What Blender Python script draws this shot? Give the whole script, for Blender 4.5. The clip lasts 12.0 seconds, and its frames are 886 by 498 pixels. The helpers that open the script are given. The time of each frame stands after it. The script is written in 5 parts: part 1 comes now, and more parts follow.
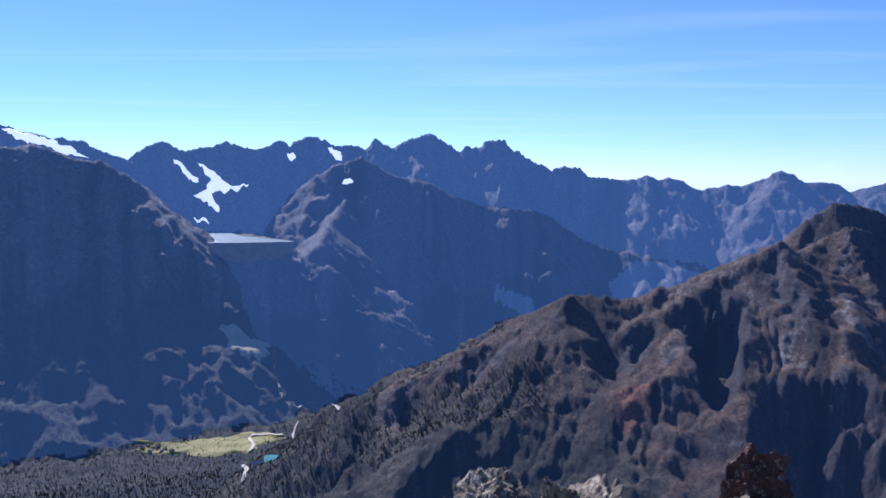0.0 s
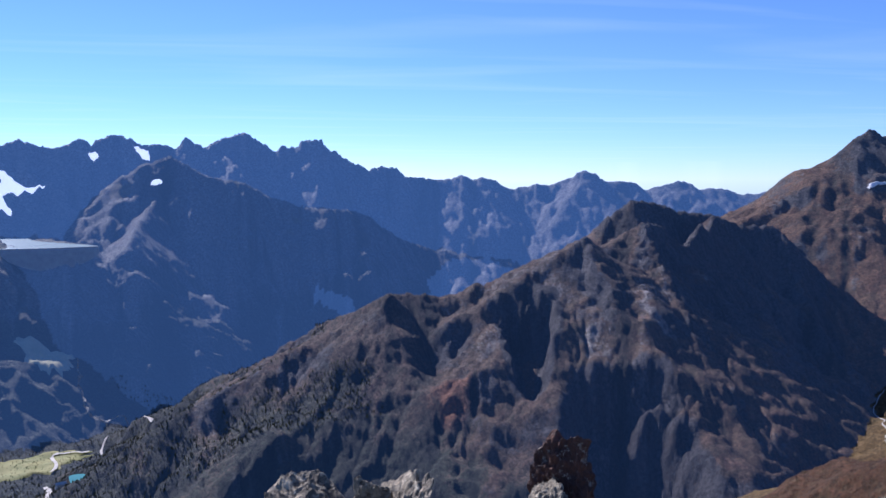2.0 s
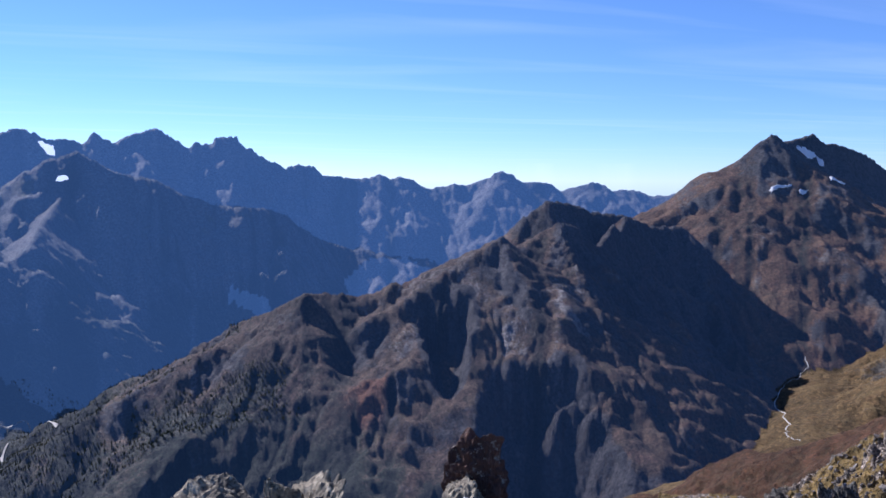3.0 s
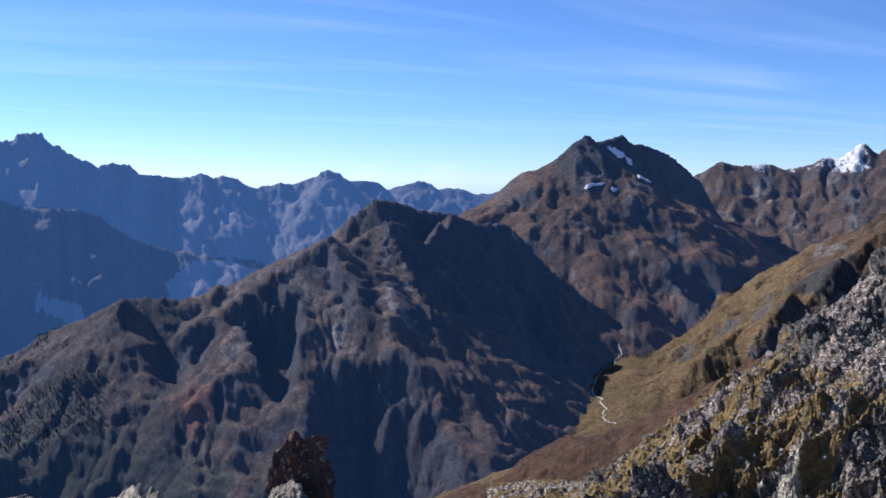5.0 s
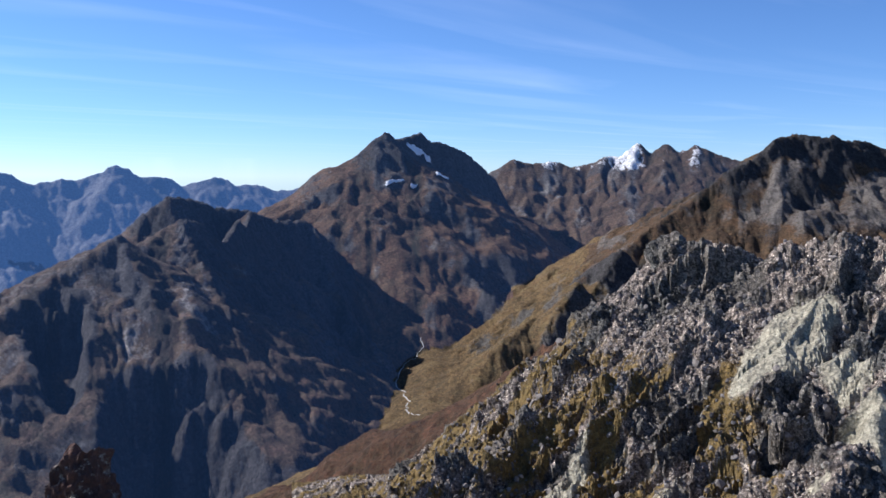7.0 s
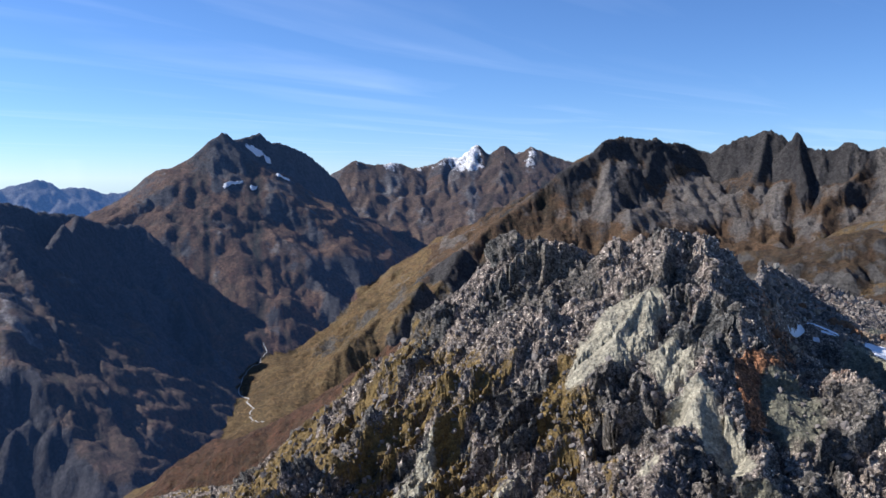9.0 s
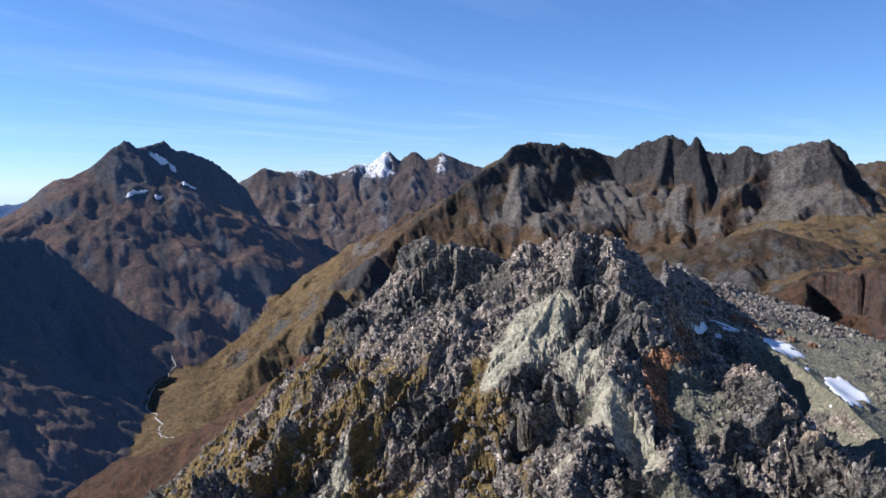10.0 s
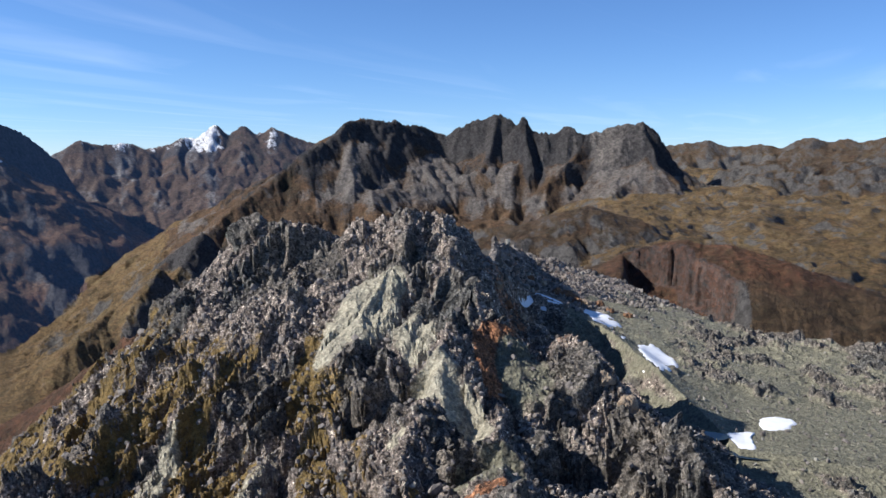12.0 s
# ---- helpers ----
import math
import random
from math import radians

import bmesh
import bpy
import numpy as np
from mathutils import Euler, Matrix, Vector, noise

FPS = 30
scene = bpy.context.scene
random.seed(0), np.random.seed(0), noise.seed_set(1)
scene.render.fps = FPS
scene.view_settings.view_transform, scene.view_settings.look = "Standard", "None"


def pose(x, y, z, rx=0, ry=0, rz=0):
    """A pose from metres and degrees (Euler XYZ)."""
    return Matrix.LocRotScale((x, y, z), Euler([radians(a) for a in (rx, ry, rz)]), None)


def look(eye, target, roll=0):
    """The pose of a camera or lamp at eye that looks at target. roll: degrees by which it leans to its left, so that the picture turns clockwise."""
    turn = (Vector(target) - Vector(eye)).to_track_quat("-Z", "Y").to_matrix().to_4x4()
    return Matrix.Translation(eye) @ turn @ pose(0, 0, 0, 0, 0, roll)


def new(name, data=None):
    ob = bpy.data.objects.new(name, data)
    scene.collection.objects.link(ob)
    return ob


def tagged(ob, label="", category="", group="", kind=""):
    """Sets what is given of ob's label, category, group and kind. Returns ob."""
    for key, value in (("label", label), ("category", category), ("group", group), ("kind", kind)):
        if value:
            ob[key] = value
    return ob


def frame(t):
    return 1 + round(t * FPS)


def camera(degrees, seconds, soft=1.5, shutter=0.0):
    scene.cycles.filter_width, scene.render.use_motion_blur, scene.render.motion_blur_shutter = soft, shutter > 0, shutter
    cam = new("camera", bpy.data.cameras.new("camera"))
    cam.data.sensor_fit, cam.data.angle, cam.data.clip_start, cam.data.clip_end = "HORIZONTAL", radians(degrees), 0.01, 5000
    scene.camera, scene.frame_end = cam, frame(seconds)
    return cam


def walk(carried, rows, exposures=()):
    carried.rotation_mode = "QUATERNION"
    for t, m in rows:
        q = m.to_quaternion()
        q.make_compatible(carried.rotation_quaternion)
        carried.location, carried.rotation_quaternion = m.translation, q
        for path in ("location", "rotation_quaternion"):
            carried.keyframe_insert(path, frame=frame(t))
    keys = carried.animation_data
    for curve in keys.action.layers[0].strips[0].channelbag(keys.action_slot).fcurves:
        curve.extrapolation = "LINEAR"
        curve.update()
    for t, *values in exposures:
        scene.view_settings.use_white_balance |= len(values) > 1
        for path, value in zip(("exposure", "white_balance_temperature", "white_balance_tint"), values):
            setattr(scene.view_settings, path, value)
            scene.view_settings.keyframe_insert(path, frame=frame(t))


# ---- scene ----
FIELD = 54.49
cam = camera(FIELD, 12.0)

EYE_HEIGHT = 1.6
ARM = 0.35            # the phone is held out in front and swung round the body


def way(bearing, climb=0.0, length=1.0):
    """A vector towards a bearing (clockwise from +y) and a climb, both in degrees."""
    b, c = radians(bearing), radians(climb)
    return Vector((math.sin(b) * math.cos(c), math.cos(b) * math.cos(c), math.sin(c))) * length


# seconds, bearing, climb, roll
SWING = [
    (0, 0.000, -4.512, -0.045), (0.5, 3.465, -4.549, -0.026), (1, 6.262, -4.505, -0.345), (1.5, 9.216, -4.574, -0.220),
    (2, 12.041, -4.542, -0.258), (2.5, 14.659, -4.623, -0.094), (3, 17.528, -4.574, 0.318), (5, 28.950, -4.604, 0.195),
    (5.5, 31.771, -4.511, 0.149), (6, 35.260, -4.899, 0.329), (6.5, 38.738, -5.111, 0.407), (7, 42.132, -4.776, 0.325),
    (9, 52.560, -4.658, 0.087), (9.5, 55.404, -4.520, -0.143), (10, 58.397, -4.274, -0.596), (10.5, 60.891, -4.729, -0.123),
    (11, 64.576, -5.298, -0.069), (11.5, 67.817, -5.377, -0.133), (12, 69.506, -5.867, 0.073)]


def stand(bearing, climb, roll):
    eye = way(bearing, 0, ARM) + Vector((0, 0, EYE_HEIGHT))
    return look(eye, eye + way(bearing, climb, 10), roll)


walk(cam, [(t, stand(b, c, r)) for t, b, c, r in SWING], exposures=[(0.0, 0.66, 5300, 26), (6.0, 0.66, 5500, 16), (9.5, 0.66, 5600, 14), (10.5, 0.77, 5550, 14), (12.0, 0.68, 5700, 12)])

# ---- sky and sun ----
SUN_BEARING, SUN_CLIMB = -25, 35
sun = new("sun", bpy.data.lights.new("sun", "SUN"))
sun.data.energy, sun.data.angle, sun.data.color = 5.0, radians(0.53), (1.0, 0.90, 0.75)
sun.matrix_world = look(way(SUN_BEARING, SUN_CLIMB, 100), (0, 0, 0))

world = bpy.data.worlds.new("sky")
scene.world = world
world.use_nodes = True


def build_sky():
    nt = world.node_tree
    nt.nodes.clear()
    link = nt.links.new

    def node(kind, **sets):
        n = nt.nodes.new(kind)
        for key, value in sets.items():
            n.inputs[key].default_value = value
        return n

    out = node("ShaderNodeOutputWorld")
    back = node("ShaderNodeBackground", Strength=0.081)
    sky = node("ShaderNodeTexSky")
    sky.sky_type, sky.sun_disc = "NISHITA", False
    sky.sun_elevation, sky.sun_rotation = radians(SUN_CLIMB), radians(SUN_BEARING)
    sky.altitude, sky.air_density, sky.dust_density, sky.ozone_density = 2700, 1.0, 0.0, 6.5
    # thin cirrus, laid out on a flat layer high above
    tex = node("ShaderNodeTexCoord")
    split = node("ShaderNodeSeparateXYZ")
    link(tex.outputs["Generated"], split.inputs[0])
    lift = node("ShaderNodeMath")
    lift.operation = "MAXIMUM"
    lift.inputs[1].default_value = 0.02
    link(split.outputs["Z"], lift.inputs[0])
    flat = []
    for axis in "XY":
        d = node("ShaderNodeMath")
        d.operation = "DIVIDE"
        link(split.outputs[axis], d.inputs[0])
        link(lift.outputs[0], d.inputs[1])
        flat.append(d)
    join = node("ShaderNodeCombineXYZ")
    link(flat[0].outputs[0], join.inputs[0])
    link(flat[1].outputs[0], join.inputs[1])
    turn = node("ShaderNodeMapping", Rotation=(0, 0, radians(28)), Scale=(0.13, 0.5, 1))
    link(join.outputs[0], turn.inputs[0])
    wisps = node("ShaderNodeTexNoise", Scale=1.0, Detail=5.0, Roughness=0.5, Distortion=1.2)
    link(turn.outputs[0], wisps.inputs["Vector"])
    fade = node("ShaderNodeMapRange")
    for i, value in enumerate((0.5, 1.0, 0.0, 0.24)):
        fade.inputs[1 + i].default_value = value
    link(wisps.outputs[0], fade.inputs[0])
    mix = node("ShaderNodeMix")
    mix.data_type = "RGBA"
    link(fade.outputs[0], mix.inputs[0])
    link(sky.outputs[0], mix.inputs[6])
    mix.inputs[7].default_value = (9.0, 9.6, 10.5, 1)
    link(mix.outputs[2], back.inputs[0])
    link(back.outputs[0], out.inputs[0])


build_sky()

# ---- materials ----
# blue of the air over distance, painted onto far land as emission
HAZE_GLOW = (0.12, 0.27, 0.62)


class Shader:
    """A small hand for node materials."""

    def __init__(self, name, roughness=0.9):
        self.mat = bpy.data.materials.new(name)
        self.mat.use_nodes = True
        self.nt = self.mat.node_tree
        self.bsdf = self.nt.nodes["Principled BSDF"]
        self.bsdf.inputs["Roughness"].default_value = roughness
        self.bsdf.inputs["Specular IOR Level"].default_value = 0.25
        geo = self.nt.nodes.new("ShaderNodeNewGeometry")
        self.place = geo.outputs["Position"]
        self.island = geo.outputs["Random Per Island"]

    def put(self, a, b):
        self.nt.links.new(a, b)

    def noise(self, scale, detail=6.0, rough=0.6, vector=None, stretch=None):
        n = self.nt.nodes.new("ShaderNodeTexNoise")
        n.inputs["Scale"].default_value, n.inputs["Detail"].default_value, n.inputs["Roughness"].default_value = scale, detail, rough
        source = vector or self.place
        if stretch:
            m = self.nt.nodes.new("ShaderNodeMapping")
            m.inputs["Scale"].default_value = stretch
            self.put(source, m.inputs[0])
            source = m.outputs[0]
        self.put(source, n.inputs["Vector"])
        return n.outputs[0]

    def cells(self, scale):
        n = self.nt.nodes.new("ShaderNodeTexVoronoi")
        n.inputs["Scale"].default_value = scale
        self.put(self.place, n.inputs["Vector"])
        return n.outputs

    def range(self, value, a, b, c=0.0, d=1.0):
        n = self.nt.nodes.new("ShaderNodeMapRange")
        for i, v in enumerate((a, b, c, d)):
            n.inputs[1 + i].default_value = v
        self.put(value, n.inputs[0])
        return n.outputs[0]

    def math(self, op, a, b):
        n = self.nt.nodes.new("ShaderNodeMath")
        n.operation = op
        for i, v in enumerate((a, b)):
            if isinstance(v, (int, float)):
                n.inputs[i].default_value = v
            else:
                self.put(v, n.inputs[i])
        return n.outputs[0]

    def mix(self, factor, a, b, blend="MIX"):
        n = self.nt.nodes.new("ShaderNodeMix")
        n.data_type, n.blend_type = "RGBA", blend
        for i, v in ((0, factor), (6, a), (7, b)):
            if isinstance(v, (int, float)):
                n.inputs[i].default_value = v
            elif isinstance(v, tuple):
                n.inputs[i].default_value = (*v, 1)
            else:
                self.put(v, n.inputs[i])
        return n.outputs[2]

    def scaled(self, colour, value):
        n = self.nt.nodes.new("ShaderNodeVectorMath")
        n.operation = "SCALE"
        self.put(colour, n.inputs[0])
        self.put(value, n.inputs["Scale"])
        return n.outputs[0]

    def weight(self, name):
        n = self.nt.nodes.new("ShaderNodeAttribute")
        n.attribute_name = name
        return n.outputs["Fac"]

    def bump(self, value, strength, distance, after=None):
        n = self.nt.nodes.new("ShaderNodeBump")
        n.inputs["Strength"].default_value, n.inputs["Distance"].default_value = strength, distance
        self.put(value, n.inputs["Height"])
        if after is not None:
            self.put(after, n.inputs["Normal"])
        return n.outputs[0]

    def done(self, colour, normal=None, glow=0.0, shine=HAZE_GLOW):
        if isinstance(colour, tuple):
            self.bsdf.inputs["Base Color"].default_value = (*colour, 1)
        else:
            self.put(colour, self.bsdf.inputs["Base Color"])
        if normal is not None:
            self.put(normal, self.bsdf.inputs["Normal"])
        # no lamp: carries painted haze, or the brightness given to the far ice
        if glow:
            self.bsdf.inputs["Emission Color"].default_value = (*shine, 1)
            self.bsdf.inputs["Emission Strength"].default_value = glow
        return self.mat


def slope_material(name, rock, turf, heath, scree, grain=1.0, glow=0.0, vary=0.24, wood=(0.024, 0.028, 0.016)):
    """Open mountainside: bare rock, turf, autumn heath, scree and wood by the weights that the mesh carries; glow puts
    distance haze in as emission.
    """
    s = Shader(name)
    patch = s.noise(0.0045 * grain, 9, 0.66)
    fine = s.noise(0.05 * grain, 9, 0.72)
    dots = s.noise(0.16 * grain, 6, 0.75)
    dark = tuple(c * 0.62 for c in rock)
    c_rock = s.mix(s.range(fine, 0.3, 0.7), dark, rock)
    c_low = s.mix(s.range(patch, 0.36, 0.64), turf, heath)
    c_low = s.mix(s.range(s.noise(0.02 * grain, 8, 0.7), 0.42, 0.62), c_low, s.mix(s.range(patch, 0.45, 0.55), heath, tuple(c * 0.6 for c in turf)))
    c_low = s.mix(s.range(dots, 0.4, 0.75, 0, 0.5), c_low, tuple(c * 0.45 for c in turf))
    both = s.math("ADD", s.range(fine, 0.25, 0.75, -0.3, 0.3), s.range(dots, 0.25, 0.75, -0.25, 0.25))
    edge = s.math("ADD", s.weight("bare"), both)
    colour = s.mix(s.range(edge, 0.25, 0.8), c_low, c_rock)
    edge = s.math("ADD", s.weight("scree"), both)
    colour = s.mix(s.range(edge, 0.35, 0.85), colour, s.mix(s.range(fine, 0.3, 0.7), tuple(c * 0.75 for c in scree), scree))
    edge = s.math("ADD", s.weight("rust"), both)
    colour = s.mix(s.range(edge, 0.4, 0.9), colour, (0.18, 0.08, 0.042))
    edge = s.math("ADD", s.weight("wood"), both)
    colour = s.mix(s.range(edge, 0.15, 0.95), colour, s.mix(s.range(dots, 0.3, 0.7), wood, tuple(c * 1.7 for c in wood)))
    edge = s.math("ADD", s.weight("snow"), both)
    colour = s.mix(s.range(edge, 0.62, 0.85), colour, (0.78, 0.79, 0.80))
    colour = s.mix(1.0, colour, s.mix(s.weight("streak"), (0.8 - vary, 0.8 - vary, 0.82 - vary), (0.8 + vary, 0.78 + vary, 0.75 + vary)), "MULTIPLY")
    # outcrops and boulder fields
    colour = s.scaled(colour, s.range(s.cells(0.14 * grain)["Color"], 0.2, 0.8, 0.72, 1.3))
    colour = s.scaled(colour, s.range(s.noise(0.45 * grain, 4, 0.75), 0.3, 0.7, 0.6, 1.42))
    n = s.bump(fine, 1.0, 14 / grain)
    n = s.bump(dots, 1.0, 7 / grain, n)
    return s.done(colour, n, glow)


def crag_material():
    """The crag close by: broken dark rock, pale greenish rubble, ochre turf and rusty soil."""
    s = Shader("crag_rock")
    big = s.noise(0.06, 8, 0.65)
    fine = s.noise(0.55, 9, 0.72)
    grit = s.noise(3.0, 6, 0.75)
    stones = s.cells(0.9)
    rock = s.mix(s.range(big, 0.4, 0.62), (0.07, 0.072, 0.068), (0.12, 0.108, 0.092))
    rock = s.mix(s.range(fine, 0.35, 0.7), s.mix(0.55, rock, (0.02, 0.02, 0.02)), rock)
    rock = s.mix(s.range(grit, 0.6, 0.72, 0, 0.5), rock, (0.27, 0.26, 0.22))
    rubble = s.mix(s.range(fine, 0.3, 0.7), (0.19, 0.185, 0.145), (0.285, 0.275, 0.215))
    rubble = s.mix(s.range(grit, 0.5, 0.75, 0, 0.3), rubble, (0.16, 0.16, 0.13))
    gravel = s.mix(s.range(fine, 0.3, 0.7), (0.085, 0.088, 0.066), (0.145, 0.144, 0.106))
    gravel = s.mix(s.range(grit, 0.55, 0.75, 0, 0.5), gravel, (0.25, 0.24, 0.2))
    turf = s.mix(s.range(fine, 0.35, 0.65), (0.062, 0.05, 0.02), (0.15, 0.106, 0.036))
    turf = s.mix(s.range(grit, 0.45, 0.7, 0, 0.6), turf, (0.09, 0.055, 0.02))
    soil = s.mix(s.range(fine, 0.35, 0.65), (0.085, 0.05, 0.032), (0.2, 0.095, 0.045))
    talus = s.mix(s.range(fine, 0.3, 0.7), (0.072, 0.062, 0.056), (0.20, 0.175, 0.152))
    talus = s.mix(s.range(grit, 0.45, 0.7, 0, 0.75), talus, (0.04, 0.034, 0.028))
    talus = s.mix(s.range(s.noise(1.6, 4, 0.8), 0.57, 0.64, 0, 0.85), talus, (0.42, 0.40, 0.34))
    edge = s.math("ADD", s.weight("cliff"), s.range(fine, 0.3, 0.7, -0.3, 0.3))
    colour = s.mix(s.range(edge, 0.25, 0.6), talus, rock)
    for name, cover, ragged in (("turf", turf, 0.5), ("soil", soil, 0.4), ("gravel", gravel, 0.4), ("rubble", rubble, 0.4)):
        edge = s.math("ADD", s.weight(name), s.range(fine, 0.3, 0.7, -ragged, ragged))
        edge = s.math("ADD", edge, s.range(grit, 0.3, 0.7, -0.3, 0.3))
        colour = s.mix(s.range(edge, 0.3, 0.75), colour, cover)
    # single stones, light and dark
    for scale, low, high in ((0.8, 0.62, 1.45), (2.1, 0.5, 1.7), (4.5, 0.6, 1.5)):
        tone = s.range(s.cells(scale)["Color"], 0.15, 0.85, low, high)
        colour = s.mix(s.range(s.math("MAXIMUM", s.weight("gravel"), s.math("MAXIMUM", s.weight("turf"), s.weight("rubble"))), 0.2, 0.8, 1.0, 0.4), colour, s.scaled(colour, tone))
    colour = s.mix(1.0, colour, (1.42, 1.34, 1.25), "MULTIPLY")
    n = s.bump(stones["Distance"], 0.7, 0.6)
    n = s.bump(s.cells(2.1)["Distance"], 0.8, 0.3, n)
    n = s.bump(fine, 0.9, 0.8, n)
    n = s.bump(grit, 0.8, 0.2, n)
    return s.done(colour, n)


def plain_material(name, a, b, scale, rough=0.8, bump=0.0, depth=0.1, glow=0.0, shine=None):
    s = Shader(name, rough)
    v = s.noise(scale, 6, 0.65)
    return s.done(s.mix(s.range(v, 0.35, 0.65), a, b), s.bump(v, bump, depth) if bump else None, glow, shine or HAZE_GLOW)


# the number after grain is painted haze: blue emission, strongest on the farthest land
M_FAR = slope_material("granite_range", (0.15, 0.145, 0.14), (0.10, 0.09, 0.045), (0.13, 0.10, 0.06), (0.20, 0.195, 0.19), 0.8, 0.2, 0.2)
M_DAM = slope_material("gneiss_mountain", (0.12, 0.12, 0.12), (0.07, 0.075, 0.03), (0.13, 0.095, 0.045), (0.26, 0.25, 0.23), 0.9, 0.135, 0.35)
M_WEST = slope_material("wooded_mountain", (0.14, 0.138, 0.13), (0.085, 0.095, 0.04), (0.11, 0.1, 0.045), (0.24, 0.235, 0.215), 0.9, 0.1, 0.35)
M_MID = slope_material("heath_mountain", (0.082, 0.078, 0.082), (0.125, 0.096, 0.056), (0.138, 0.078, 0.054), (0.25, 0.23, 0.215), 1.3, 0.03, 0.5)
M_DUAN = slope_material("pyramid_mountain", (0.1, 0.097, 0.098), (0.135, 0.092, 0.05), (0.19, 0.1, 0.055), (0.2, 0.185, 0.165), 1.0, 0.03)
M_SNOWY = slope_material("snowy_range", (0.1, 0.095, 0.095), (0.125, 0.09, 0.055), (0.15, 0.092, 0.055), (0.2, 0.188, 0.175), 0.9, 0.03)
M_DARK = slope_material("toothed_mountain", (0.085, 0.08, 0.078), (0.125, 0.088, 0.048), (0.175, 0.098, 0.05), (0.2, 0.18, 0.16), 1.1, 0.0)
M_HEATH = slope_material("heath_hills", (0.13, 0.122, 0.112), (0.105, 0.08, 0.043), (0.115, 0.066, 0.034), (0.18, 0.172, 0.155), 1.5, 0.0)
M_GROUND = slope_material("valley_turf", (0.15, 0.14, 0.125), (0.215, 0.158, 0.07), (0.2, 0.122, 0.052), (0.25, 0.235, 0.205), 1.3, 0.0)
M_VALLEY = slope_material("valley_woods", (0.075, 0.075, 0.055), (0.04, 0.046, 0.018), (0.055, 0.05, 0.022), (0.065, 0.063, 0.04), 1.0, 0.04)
M_CRAG = crag_material()
M_SNOW = plain_material("old_snow", (0.82, 0.83, 0.84), (0.7, 0.71, 0.73), 0.25, 0.6, 0.3, 0.3)
# white emission stands in for sunlight that these shaded steep slopes don't catch
M_GLOWING_ICE = plain_material("glowing_glacier_ice", (0.80, 0.82, 0.85), (0.62, 0.64, 0.66), 0.015, 0.6, 0.4, 6, 0.55, (0.78, 0.84, 0.95))
# lies in shade; brightened by haze-blue emission
M_GLOWING_CLEARING = plain_material("pale_glowing_clearing", (0.16, 0.16, 0.07), (0.24, 0.22, 0.11), 0.02, 0.9, 0, 0, 0.13)
# the last number puts distance haze over the lake as emission
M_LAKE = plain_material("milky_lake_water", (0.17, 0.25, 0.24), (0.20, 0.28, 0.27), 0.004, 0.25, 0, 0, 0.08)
M_TARN = plain_material("dark_tarn_water", (0.012, 0.018, 0.014), (0.02, 0.026, 0.02), 0.1, 0.06)
M_POOL = plain_material("turquoise_water", (0.06, 0.2, 0.21), (0.08, 0.25, 0.25), 0.01, 0.15)
# concrete with distance haze painted in as faint blue emission
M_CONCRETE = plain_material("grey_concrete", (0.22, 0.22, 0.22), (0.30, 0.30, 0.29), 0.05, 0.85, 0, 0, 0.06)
M_GRAVELBED = plain_material("pale_river_gravel", (0.34, 0.33, 0.30), (0.50, 0.48, 0.44), 0.05)
M_ROAD = plain_material("pale_track", (0.36, 0.35, 0.32), (0.48, 0.46, 0.42), 0.04)
M_MEADOW = plain_material("valley_meadow", (0.13, 0.15, 0.04), (0.22, 0.21, 0.07), 0.02)
M_PLASTER = plain_material("house_plaster", (0.62, 0.60, 0.55), (0.75, 0.73, 0.68), 0.3)
M_ROOF = plain_material("stone_roof", (0.12, 0.11, 0.10), (0.22, 0.20, 0.18), 0.4)
M_WOOD = plain_material("larch_and_spruce", (0.032, 0.04, 0.017), (0.055, 0.056, 0.024), 0.01)


def summit_rock_material():
    s = Shader("lichened_rock", 0.85)
    big = s.noise(3.5, 8, 0.65)
    fine = s.noise(22, 8, 0.7)
    lichen = s.noise(9, 6, 0.7)
    c = s.mix(s.range(big, 0.4, 0.62), (0.12, 0.105, 0.08), (0.34, 0.295, 0.21))
    c = s.mix(s.range(fine, 0.42, 0.62, 0, 0.9), c, (0.045, 0.038, 0.032))
    c = s.mix(s.range(lichen, 0.52, 0.64, 0, 0.85), c, (0.6, 0.52, 0.37))
    n = s.bump(big, 0.8, 0.06)
    n = s.bump(fine, 0.8, 0.015, n)
    return s.done(c, n)


def rusty_rock_material():
    s = Shader("rusty_rock", 0.9)
    big = s.noise(4, 8, 0.65)
    fine = s.noise(24, 8, 0.7)
    lichen = s.noise(10, 6, 0.7)
    c = s.mix(s.range(big, 0.4, 0.62), (0.065, 0.038, 0.032), (0.15, 0.075, 0.05))
    c = s.mix(s.range(fine, 0.4, 0.7, 0, 0.7), c, (0.04, 0.03, 0.03))
    c = s.mix(s.range(lichen, 0.56, 0.66, 0, 0.8), c, (0.4, 0.36, 0.28))
    n = s.bump(big, 0.9, 0.06)
    n = s.bump(fine, 0.8, 0.015, n)
    return s.done(c, n)


M_SUMMIT = summit_rock_material()
M_RUST = rusty_rock_material()
M_PALEROCK = plain_material("pale_quartz_rock", (0.55, 0.54, 0.52), (0.72, 0.71, 0.70), 12, 0.8, 0.5, 0.02)
M_BOULDER = plain_material("tawny_boulder", (0.20, 0.15, 0.10), (0.34, 0.27, 0.19), 0.8, 0.9, 0.6, 0.2)
M_RUSTBOULDER = plain_material("rusty_boulder", (0.11, 0.07, 0.045), (0.27, 0.145, 0.075), 0.9, 0.9, 0.6, 0.2)


